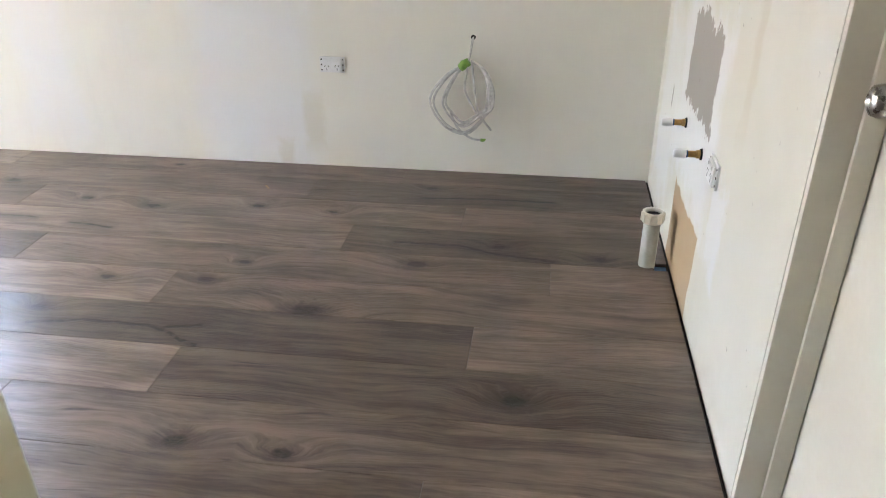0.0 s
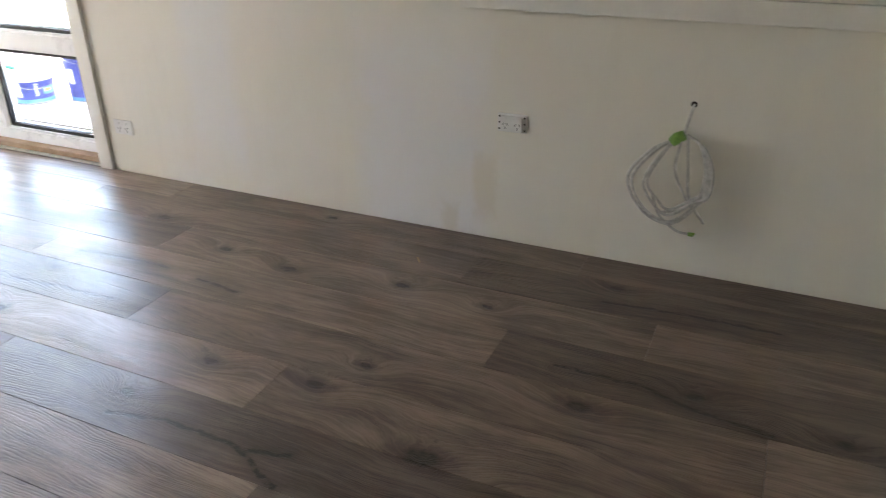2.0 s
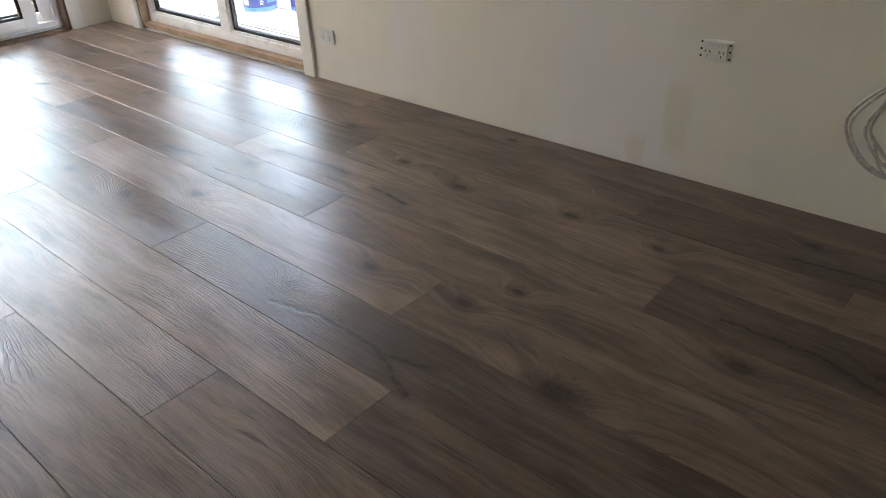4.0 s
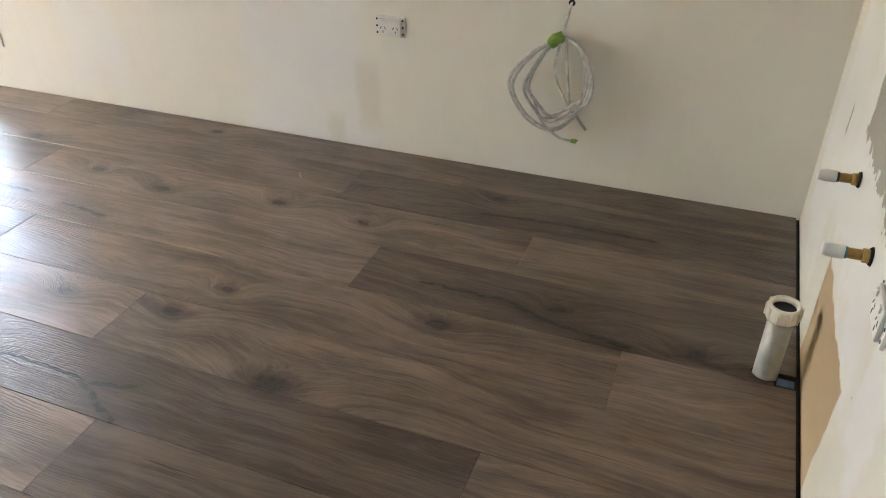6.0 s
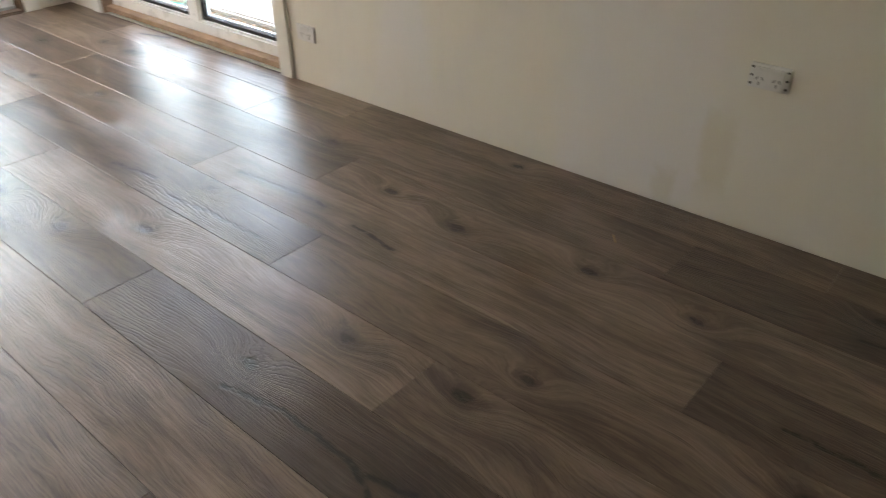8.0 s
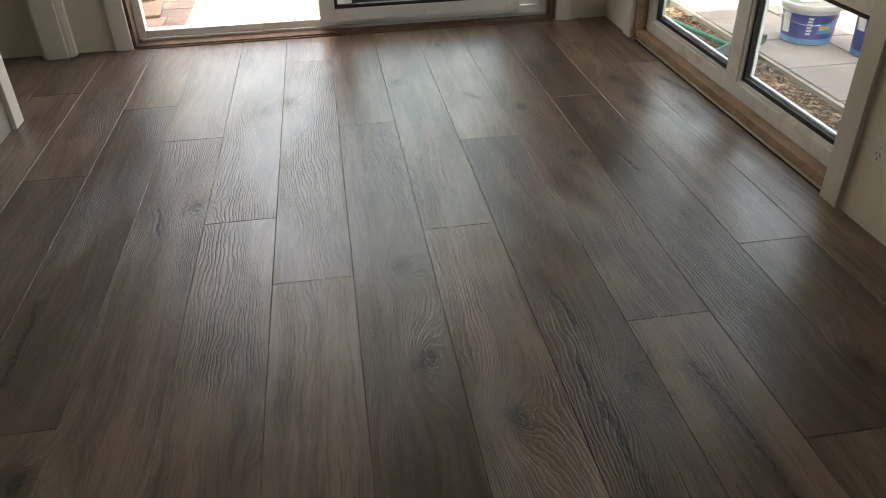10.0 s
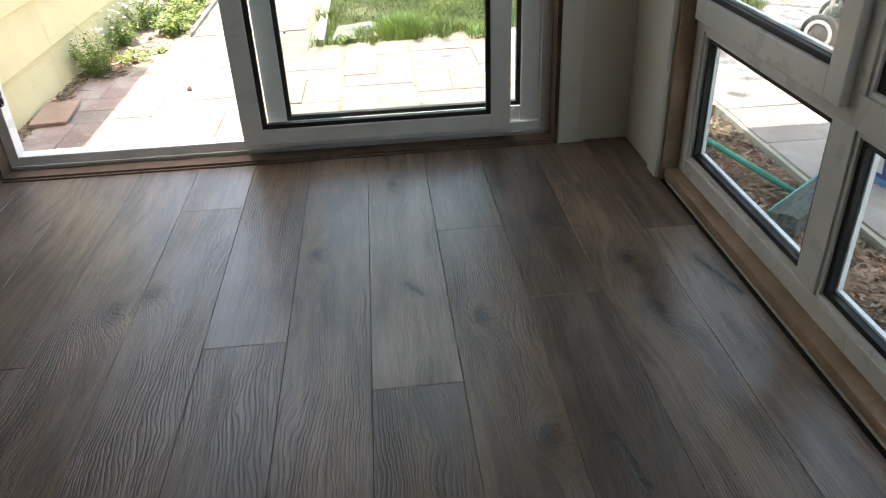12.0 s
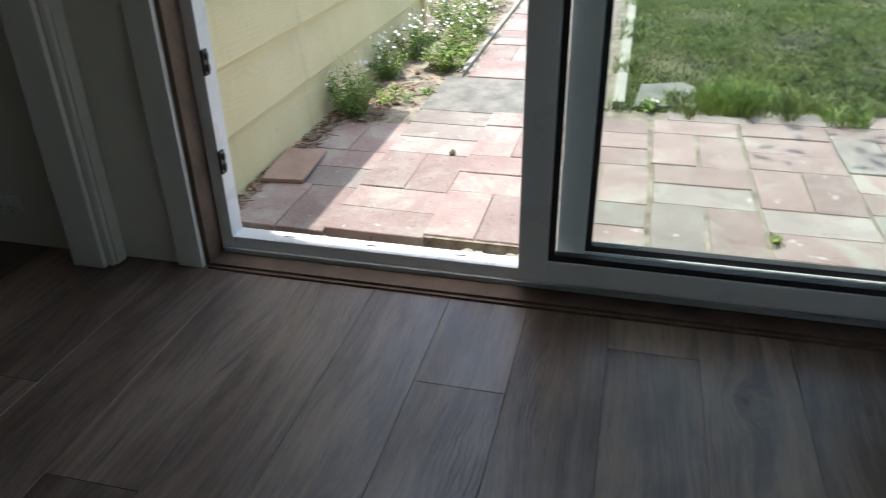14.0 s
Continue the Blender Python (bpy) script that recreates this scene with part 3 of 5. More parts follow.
for x0, x1, z0, z1 in LIGHTS[:3]:
    boxes("glazing_bead", "pvc", [(x0, x0 + 0.014, FY0 + 0.008, FY0 + 0.03, z0, z1), (x1 - 0.014, x1, FY0 + 0.008, FY0 + 0.03, z0, z1),
          (x0 + 0.014, x1 - 0.014, FY0 + 0.008, FY0 + 0.03, z0, z0 + 0.014), (x0 + 0.014, x1 - 0.014, FY0 + 0.008, FY0 + 0.03, z1 - 0.014, z1)], window, 0.002)
    glazing(window, x0 + 0.014, x1 - 0.014, z0 + 0.014, z1 - 0.014, FY0 + 0.018)
# opening sash of the upper light, standing proud of the frame
sx0, sx1, sz0, sz1 = WX0 + 0.045, ML + 0.045, 0.592, 2.00
SY = FY0 - 0.024
boxes("opening_sash", "pvc", [(sx0, sx0 + 0.072, SY, SY + 0.05, sz0, sz1), (sx1 - 0.072, sx1, SY, SY + 0.05, sz0, sz1),
      (sx0 + 0.072, sx1 - 0.072, SY, SY + 0.05, sz0, sz0 + 0.072), (sx0 + 0.072, sx1 - 0.072, SY, SY + 0.05, sz1 - 0.072, sz1)], window, 0.004)
glazing(window, sx0 + 0.072, sx1 - 0.072, sz0 + 0.072, sz1 - 0.072, SY + 0.016)
structure(boxes("window_reveal", "timber", [(WX0, WX0 + 0.018, 0.002, 0.14, 0.0, 2.06), (WX1 - 0.018, WX1, 0.002, 0.14, 0.0, 2.06), (WX0, WX1, 0.002, 0.14, 2.042, 2.06)], None, 0.0015), "raw pine lining of the window opening", "trim")
structure(box("window_board", "timber", WX0 + 0.018, WX1 - 0.018, 0.012, 0.128, 0.012, 0.041, None, 0.002), "raw pine board under the window", "trim")
structure(boxes("trim_window", "trim", [(WX0 - 0.085, WX0, -0.018, -0.0005, 0.0, 2.145), (WX1, WX1 + 0.085, -0.018, -0.0005, 0.0, 2.145), (WX0, WX1, -0.018, -0.0005, 2.06, 2.145)], None, 0.002), "white painted architrave round the window", "trim")

# ---- painted ledge on the long wall ----
structure(box("window_ledge", "trim", -1.67, -0.22, -0.03, -0.0005, 0.905, 0.978, None, 0.003), "cream painted wooden ledge along the kitchen wall", "trim")

# ---- sliding door ----
DL, DR = -2.55, -0.294
DX = -5.838
door = structure(new("door_1"), "white plastic sliding door standing half open", "door")
FX = -5.886            # face of the fixed frame; the sliding leaf runs in front of it
boxes("door_frame", "pvc", [(FX - 0.066, FX, DL + 0.018, DL + 0.060, 0.0145, 2.08), (FX - 0.066, FX, DR - 0.060, DR - 0.018, 0.0145, 2.08),
      (FX - 0.066, FX, DL + 0.060, DR - 0.060, 0.0145, 0.066), (FX - 0.066, FX, DL + 0.060, DR - 0.060, 2.02, 2.08)], door, 0.003)
boxes("running_rail", "pvc_shaded", [(FX, FX + 0.014, DL + 0.03, DR - 0.03, 0.0145, 0.030)], door, 0.002)


def door_leaf(name, y0, y1, x0, x1, z0, st):
    leaf = boxes(name, "pvc", [(x0, x1, y0, y0 + st, z0, 2.03), (x0, x1, y1 - st, y1, z0, 2.03), (x0, x1, y0 + st, y1 - st, z0, z0 + 0.066), (x0, x1, y0 + st, y1 - st, 1.96, 2.03)], door, 0.004)
    g = 0.018
    a, b, c, d = y0 + st, y1 - st, z0 + 0.066, 1.96
    xg0, xg1 = x0 + 0.012, x1 - 0.006
    boxes("gasket", "gasket", [(xg0, xg1, a - .001, a + g, c, d), (xg0, xg1, b - g, b + .001, c, d), (xg0, xg1, a + g, b - g, c - .001, c + g)], leaf)
    mid = (x0 + x1) / 2
    glass_pane("pane", mid - 0.002, mid + 0.002, a + g - 0.003, b - g + 0.003, c + g - 0.003, d, leaf)
    return leaf


door_leaf("sliding_leaf", -1.579, -0.486, FX + 0.002, FX + 0.048, 0.0605, 0.082)
door_leaf("fixed_leaf", -1.48, -0.3555, FX - 0.066, FX - 0.020, 0.0665, 0.078)
for z in (0.315, 0.615):
    k = boxes("latch_keep", "black_enamel", [(FX - 0.022, FX + 0.004, DL + 0.0595, DL + 0.068, z - 0.036, z + 0.036), (FX - 0.016, FX - 0.004, DL + 0.0675, DL + 0.074, z - 0.026, z - 0.006), (FX - 0.016, FX - 0.004, DL + 0.0675, DL + 0.074, z + 0.008, z + 0.026)], door, 0.0015)
for y in (-2.33, -2.06, -1.78):
    box("drain_slot", "gasket", FX - 0.040, FX - 0.034, y, y + 0.035, 0.0655, 0.0666, door)
structure(boxes("door_reveal", "timber_dark", [(XW - 0.15, XW - 0.001, DL, DL + 0.017, 0.0, 2.10), (XW - 0.15, XW - 0.001, DR - 0.017, DR, 0.0, 2.10), (XW - 0.15, XW - 0.001, DL + 0.017, DR - 0.017, 2.083, 2.10)], None, 0.0015), "dark pine lining of the sliding door opening", "trim")
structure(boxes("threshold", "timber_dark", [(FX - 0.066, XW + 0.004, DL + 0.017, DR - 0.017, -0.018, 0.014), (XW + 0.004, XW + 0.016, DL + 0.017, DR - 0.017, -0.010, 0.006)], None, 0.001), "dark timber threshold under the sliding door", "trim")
structure(boxes("trim_door", "trim", [(XW + 0.0005, XW + 0.018, DL - 0.085, DL, 0.0, 2.185), (XW + 0.0005, XW + 0.018, DR, DR + 0.085, 0.0, 2.185), (XW + 0.0005, XW + 0.018, DL, DR, 2.10, 2.185)], None, 0.002), "white painted architrave round the sliding door", "trim")

# architraves of the hall doorway beside the sliding door
structure(boxes("trim_hall_doorway", "trim", [(XW + 0.001, -5.737, YS + 0.0005, YS + 0.020, 0, 2.06), (XW + 0.012, -5.750, YS + 0.020, YS + 0.028, 0, 2.06),
          (-5.7345, -5.716, YS - 0.11, YS, 0, 2.06), (-4.919, -4.83, YS + 0.0005, YS + 0.020, 0, 2.06), (-4.939, -4.9205, YS - 0.11, YS, 0, 2.06),
          (XW + 0.001, -5.737, YS - 0.130, YS - 0.1105, 0, 2.06)], None, 0.003), "moulded white architrave of the hall doorway", "trim")
# cream jamb of the doorway the walk starts in
structure(boxes("trim_kitchen_doorway", "paint_edge", [(-0.948, -0.930, YS - 0.112, YS + 0.002, 0, 2.06), (-1.02, -0.9485, YS + 0.0005, YS + 0.018, 0, 2.06)], None, 0.004), "cream gloss painted door jamb", "trim")

# ---- closed door in the kitchen wall ----
jamb = structure(box("door_lining", "lining", 0.001, 0.15, -1.9695, -1.9505, 0, 2.045, None, 0.002), "cream painted door lining with a stop", "trim")
box("jamb", "lining", 0.001, 0.15, -2.7995, -2.7805, 0, 2.045, jamb, 0.002)
box("head", "lining", 0.001, 0.15, -2.7805, -1.9695, 2.026, 2.045, jamb, 0.002)
box("stop", "lining", 0.058, 0.0965, -1.982, -1.9697, 0, 2.02, jamb, 0.002)
leaf = structure(box("door_2", "lining", 0.100, 0.136, -2.778, -1.9725, 0.004, 2.023, None, 0.003), "cream painted flush door, closed", "door")
bm = bmesh.new()
add_lathe(bm, [(0.0, 0.0), (0.031, 0.0), (0.031, 0.006), (0.013, 0.009), (0.012, 0.022), (0.018, 0.028), (0.0265, 0.040), (0.028, 0.050), (0.0245, 0.062), (0.014, 0.068), (0.010, 0.069), (0.007, 0.064), (0.0, 0.064)])
bmesh.ops.rotate(bm, verts=bm.verts, cent=(0, 0, 0), matrix=Matrix.Rotation(radians(-90), 3, 'Y'))
bmesh.ops.translate(bm, verts=bm.verts, vec=(0.0995, -2.045, 0.985))
part("door_knob", bm, "steel", leaf, "round brushed steel knob")


# ---- power points ----
def power_point(x, y, z, turn, bare, label):
    """A double socket; bare: the mechanism without its cover plate. Faces local -y."""
    e = empty("power_point", x, y, z, label, "power point", "power points")
    w, h = (0.058, 0.036) if bare else (0.0585, 0.0365)
    boxes("plate", "plastic", [(-w, w, -0.008, -0.0005, -h, h)], e, 0.003)
    if bare:
        boxes("mechanism", "plastic", [(-0.043, 0.043, -0.016, -0.0085, -h + 0.003, h - 0.008)], e, 0.003)
        for sx in (-1, 1):
            for dz in (-0.024, 0.0, 0.024):
                bm = bmesh.new()
                add_tube(bm, [(sx * 0.050, -0.0088, dz), (sx * 0.050, -0.006, dz)], 0.0038, 10)
                part("screw_hole", bm, "hole", e)
    face = -0.0165 if bare else -0.0085
    for sx in (-0.024, 0.024):
        boxes("switch", "plastic", [(sx - 0.006, sx + 0.006, face - 0.004, face, 0.014, 0.026)], e, 0.002)
        for dx, dz, tilt in ((-0.008, -0.004, 0.5), (0.008, -0.004, -0.5), (0.0, -0.018, 0.0)):
            bm = bmesh.new()
            add_box(bm, -0.0012, 0.0012, face - 0.0006, face, -0.005, 0.005)
            bmesh.ops.rotate(bm, verts=bm.verts, cent=(0, 0, 0), matrix=Matrix.Rotation(tilt, 3, 'Y'))
            bmesh.ops.translate(bm, verts=bm.verts, vec=(sx + dx, 0, dz))
            part("pin_slot", bm, "hole", e)
    e.rotation_euler = (0, 0, turn)
    return e


power_point(-1.464, 0, 0.493, 0, True, "white double power point without its cover plate on the long wall")
power_point(-3.490, 0, 0.236, 0, False, "white double power point low beside the window")
power_point(0, -1.255, 0.545, radians(-90), True, "white double power point on the stripped kitchen wall")
power_point(XW, -3.24, 0.14, radians(90), False, "white double power point low on the hall wall")

# ---- coil of cable ----
coil = empty("cable_coil", -0.82, 0, 0.631, "coil of white flat cable hanging from a hole in the wall", "cable")


def strand(points, steps=8):
    """A smooth line through a few points (x, depth in front of the wall, z)."""
    pts = [Vector(q) for q in points]
    pts = [pts[0] * 2 - pts[1], *pts, pts[-1] * 2 - pts[-2]]
    out = []
    for a, b, c, d in zip(pts, pts[1:], pts[2:], pts[3:]):
        for k in range(steps):
            u = k / steps
            out.append(0.5 * (2 * b + (c - a) * u + (2 * a - 5 * b + 4 * c - d) * u ** 2 + (3 * b - a - 3 * c + d) * u ** 3))
    return out + [pts[-2]]


# loops gathered in the tape at the top and spread apart below it
for left, inner, low, right, depth in ((-0.190, -0.165, -0.430, 0.070, -0.034), (-0.172, -0.150, -0.415, 0.088, -0.050), (-0.128, -0.110, -0.385, 0.098, -0.062), (-0.118, -0.100, -0.370, 0.078, -0.046)):
    bm = bmesh.new()
    add_tube(bm, strand([(-0.030, -0.034, -0.112), (left * 0.62, depth, -0.165), (left, depth, -0.275), (inner * 0.8, depth, low * 0.91), (-0.030, depth - 0.006, low),
                         (0.045, depth - 0.004, low * 0.86), (right * 0.95, depth, -0.300), (right, depth, -0.215), (right * 0.62, depth, -0.130), (-0.005, -0.034, -0.096)]), 0.0058, 8, False, 0.7)
    part("cable_loop", bm, "cable", coil)
bm = bmesh.new()
add_tube(bm, [(0, 0.03, 0.0), (0.0, -0.008, 0.0), (-0.002, -0.018, -0.015), (-0.010, -0.022, -0.06), (-0.018, -0.026, -0.10), (-0.03, -0.03, -0.125)], 0.0055, 8, True, 0.6)
part("cable_lead", bm, "cable", coil)
for pts in ([(0.0, -0.046, -0.098), (0.012, -0.050, -0.200), (0.028, -0.050, -0.310), (0.060, -0.050, -0.365), (0.092, -0.05, -0.405)],
            [(-0.02, -0.046, -0.115), (-0.028, -0.050, -0.220), (0.020, -0.050, -0.320), (0.068, -0.050, -0.375)],
            [(0.070, -0.050, -0.300), (0.020, -0.056, -0.355), (-0.055, -0.05, -0.385)],
            [(-0.095, -0.040, -0.330), (-0.060, -0.050, -0.400), (0.0, -0.052, -0.445), (0.045, -0.052, -0.452)]):
    pts = strand(pts)
    bm = bmesh.new()
    add_tube(bm, pts, 0.0056, 8, True, 0.6)
    part("cable_tail", bm, "cable", coil)
bm = bmesh.new()
add_tube(bm, [(-0.052, -0.036, -0.128), (-0.036, -0.036, -0.112), (-0.014, -0.036, -0.098)], [0.018, 0.022, 0.018], 10)
part("tape_wrap", bm, "tape_green", coil, "green and yellow tape")
bm = bmesh.new()
add_tube(bm, [(0.045, -0.052, -0.452), (0.060, -0.052, -0.452), (0.068, -0.052, -0.446)], [0.007, 0.008, 0.003], 8)
part("tape_end", bm, "tape_green", coil, "green taped cable end")
bm = bmesh.new()
add_tube(bm, [(-0.82, -0.0012, 0.631), (-0.82, 0.001, 0.631)], 0.011, 12)
structure(part("wall_hole", bm, "hole"), "ragged cable hole in the plaster", "wall hole")


# ---- tap stubs, waste pipe ----
def tap_stub(y, z):
    e = empty("tap_stub", 0, y, z, "capped brass water pipe stub sticking out of the kitchen wall", "pipe stub", "tap stubs")
    for name, mat, pts, r in (("wall_flange", "hole", [(-0.001, 0, 0), (-0.006, 0, 0)], [0.019, 0.016]), ("brass_stub", "brass", [(0, 0, 0), (-0.045, 0, 0)], 0.0105),
                              ("hex_collar", "brass", [(-0.006, 0, 0), (-0.017, 0, 0)], 0.0145), ("blue_ring", "blue", [(-0.043, 0, 0), (-0.049, 0, 0)], 0.0115), ("cap", "plastic", [(-0.048, 0, 0), (-0.078, 0, 0), (-0.086, 0, 0)], [0.0135, 0.0130, 0.0105])):
        bm = bmesh.new()
        add_tube(bm, pts, r, 6 if name == "hex_collar" else 16)
        part(name, bm, mat, e)


tap_stub(-0.725, 0.515)
tap_stub(-1.045, 0.518)

PX, PY = -0.083, -0.815
waste = empty("waste_pipe", PX, PY, -0.012, "grey plastic waste pipe with cream nut above the floor", "pipe")
bm = bmesh.new()
add_lathe(bm, [(0.030, 0.0), (0.030, 0.205), (0.026, 0.205), (0.026, 0.0)], sides=28)
part("pipe", bm, "pipe", waste)
bm = bmesh.new()
prof = [(0.031, 0.187), (0.037, 0.187), (0.039, 0.192), (0.039, 0.221), (0.036, 0.227), (0.030, 0.227), (0.028, 0.219), (0.028, 0.195)]
add_lathe(bm, prof, sides=28)
nut = part("nut", bm, "nut", waste, "cream ribbed plastic nut")
for k in range(10):
    a = 2 * math.pi * k / 10
    c, s = math.cos(a), math.sin(a)
    bm = bmesh.new()
    add_tube(bm, [(0.0385 * c, 0.0385 * s, 0.190), (0.0385 * c, 0.0385 * s, 0.223)], 0.004, 5)
    part("rib", bm, "nut", nut)
# disc below the nut's rim, dark in place of the pipe's shaded hollow
bm = bmesh.new()
add_lathe(bm, [(0.0001, 0.2135), (0.0277, 0.2135)], sides=28)
part("pipe_plug", bm, "pipe_hollow", waste, "dark disc standing in for the shaded hollow of the pipe")
structure(box("floor_cutout_lining", "blue", -0.055, -0.014, -0.848, -0.822, -0.0104, -0.006), "blue-grey underlay in the cutout beside the pipe", "floor")
bm = bmesh.new()
add_box(bm, -0.021, 0.021, -0.003, 0.003, 0.0, 0.004, 0.001)
chip = tagged(part("wood_chip", bm, "broom_wood"), "small pale wood splinter lying on the floor", "wood chip")
chip.location, chip.rotation_euler = (-1.722, -0.307, 0.0003), (0, 0, -0.9)

# ---- outside: ground, paving, lawn ----
GZ = -0.085
def outline_slab(bm, pts, z0, z1):
    lo = [bm.verts.new((x, y, z0)) for x, y in pts]
    hi = [bm.verts.new((x, y, z1)) for x, y in pts]
    bm.faces.new(hi)
    bm.faces.new(lo[::-1])
    n = len(pts)
    for i in range(n):
        bm.faces.new((lo[i], lo[(i + 1) % n], hi[(i + 1) % n], hi[i]))


bm = bmesh.new()
add_box(bm, -3000, 3000, -3000, 3000, -0.5, GZ - 0.03)
structure(part("ground", bm, "soil"), "dry brown earth round the house", "ground")
def bumpy(name, x0, x1, y0, y1, z, amp, step, mat, label, cat, freq=6.0):
    nx, ny = max(2, int((x1 - x0) / step)), max(2, int((y1 - y0) / step))
    vs = [(x0 + (x1 - x0) * i / nx, y0 + (y1 - y0) * j / ny, 0) for i in range(nx + 1) for j in range(ny + 1)]
    vs = [(x, y, z + amp * noise.noise((x * freq, y * freq, 0)) + 0.4 * amp * noise.noise((x * freq * 3, y * freq * 3, 5))) for x, y, _ in vs]
    fs = [(i * (ny + 1) + j, (i + 1) * (ny + 1) + j, (i + 1) * (ny + 1) + j + 1, i * (ny + 1) + j + 1) for i in range(nx) for j in range(ny)]
    ob = soup(name, vs, fs, mat)
    for p in ob.data.polygons:
        p.use_smooth = True
    return structure(ob, label, cat)


bumpy("trench", -6.25, -5.96, -2.75, 0.2, -0.095, 0.022, 0.025, "soil", "rubble and earth in the gap along the paving", "ground", 14)
bumpy("garden_bed", -11.5, -7.45, -2.80, -2.25, -0.045, 0.018, 0.04, "mortar", "dry garden bed along the yellow wall", "ground")
bumpy("mulch_bed", -6.12, -2.6, 0.14, 0.56, -0.095, 0.03, 0.03, "soil", "dry mulch bed under the window", "ground", 8)
structure(box("turf", "turf", -60, -7.70, -1.36, 40, -0.11, -0.045), "mown lawn soil under the grass", "lawn")

PZ = -0.035
bed_w = structure(box("mortar_bed", "mortar", -7.68, -6.20, -2.74, 0.9, -0.11, PZ - 0.006), "sandy bed of the paving", "pavement")
path_bed = structure(box("path_bed", "mortar", -13.0, -7.68, -2.24, -1.40, -0.11, PZ - 0.007), "sandy bed of the garden path", "pavement")
patio_bed = structure(box("patio_bed", "concrete", -9.5, 0.2, 0.56, 5.5, -0.12, PZ - 0.008), "concrete edge and bed of the patio", "pavement")
prng = random.Random(11)
PAVER = {}
for key, lx, ly in (("x", 0.362, 0.181), ("y", 0.181, 0.362), ("xs", 0.402, 0.402)):
    for mat in ("paver", "paver_grey"):
        for k in range(3):
            # a slab with chipped corners and a slightly uneven outline
            bm = bmesh.new()
            rim = []
            for i in range(4):
                (ax, ay), (bx, by) = [((-1, -1), (1, -1), (1, 1), (-1, 1))[q % 4] for q in (i, i + 1)]
                for u in (0.02, 0.2, 0.5, 0.8, 0.98):
                    w = prng.uniform(-0.0028, 0.0012)
                    rim.append(((ax + (bx - ax) * u) * (lx / 2 + w), (ay + (by - ay) * u) * (ly / 2 + w)))
            lo = [bm.verts.new((x, y, -0.045)) for x, y in rim]
            mid = [bm.verts.new((x, y, -0.004)) for x, y in rim]
            hi = [bm.verts.new((x * (1 - 0.004 / lx), y * (1 - 0.004 / ly), 0.0)) for x, y in rim]
            for a, b in ((lo, mid), (mid, hi)):
                for i in range(len(rim)):
                    bm.faces.new((a[i], a[(i + 1) % len(rim)], b[(i + 1) % len(rim)], b[i]))
            bm.faces.new(hi)
            PAVER[key, mat, k] = to_mesh("paver", bm, mat)


def paver(key, x, y, parent, grey=0.25, z=None):
    mat = "paver_grey" if prng.random() < grey else "paver"
    ob = new("paver", PAVER[key, mat, prng.randrange(3)])
    ob.location = (x, y, (PZ if z is None else z) + prng.uniform(-0.0035, 0.003))
    ob.rotation_euler = (prng.uniform(-0.006, 0.006), prng.uniform(-0.006, 0.006), prng.uniform(-0.012, 0.012))
    ob.parent = parent


def basket(parent, x_hi, ys, rows, phase, grey, slant=0.0, pitch=0.370, skip=None):
    """Pairs of pavers laid crosswise in turn, in courses along y that slant a little."""
    for i in range(rows):
        for j, (y0, y1) in enumerate(zip(ys, ys[1:])):
            cy = (y0 + y1) / 2
            cx = x_hi - pitch * (i + 0.5) - slant * (cy + 2.3)
            if skip and skip(cx, cy):
                continue
            if (i + j + phase) % 2 == 0:
                paver("x", cx, cy - (y1 - y0) / 4, parent, grey)
                paver("x", cx, cy + (y1 - y0) / 4, parent, grey)
            else:
                paver("y", cx - pitch / 4, cy, parent, grey)
                paver("y", cx + pitch / 4, cy, parent, grey)


# ---- neighbouring yellow weatherboard wall ----
shed = tagged(new("weatherboard_building"), "pale yellow weatherboard building beside the paving", "building")
# unseen upper wall is cut short at x -7.52 so its shadow ends there
box("wall_core", "cladding", -7.52, -5.97, -5.2, -2.775, -0.2, 2.30, shed)
box("lean_to_core", "cladding", -9.05, -7.523, -5.2, -2.775, -0.2, 0.955, shed)
for i in range(10):
    z0 = -0.055 + 0.252 * i
    bm = bmesh.new()
    x0, x1 = (-9.06 if i < 4 else -7.52), -5.968
    pr = [(-2.774, z0), (-2.738, z0), (-2.736, z0 + 0.003), (-2.762, z0 + 0.2525), (-2.774, z0 + 0.2525)]
    for xx in (x0, x1):
        [bm.verts.new((xx, y, z)) for y, z in pr]
    bm.verts.ensure_lookup_table()
    n = len(pr)
    bm.faces.new([bm.verts[k] for k in range(n)])
    bm.faces.new([bm.verts[n + k] for k in reversed(range(n))])
    for k in range(n):
        bm.faces.new((bm.verts[k], bm.verts[n + k], bm.verts[n + (k + 1) % n], bm.verts[(k + 1) % n]))
    part("weatherboard", bm, "cladding", shed)
box("corner_board", "cladding", -9.10, -9.055, -2.80, -2.730, -0.06, 0.95, shed, 0.003)

# ---- floor boards ----
floor = structure(box("floor", "subfloor", XW - 0.02, 0.0, -4.6, 0.0, -0.0103, -0.0100), "grey-brown oak laminate floor laid lengthwise", "floor")
BW = 0.2257
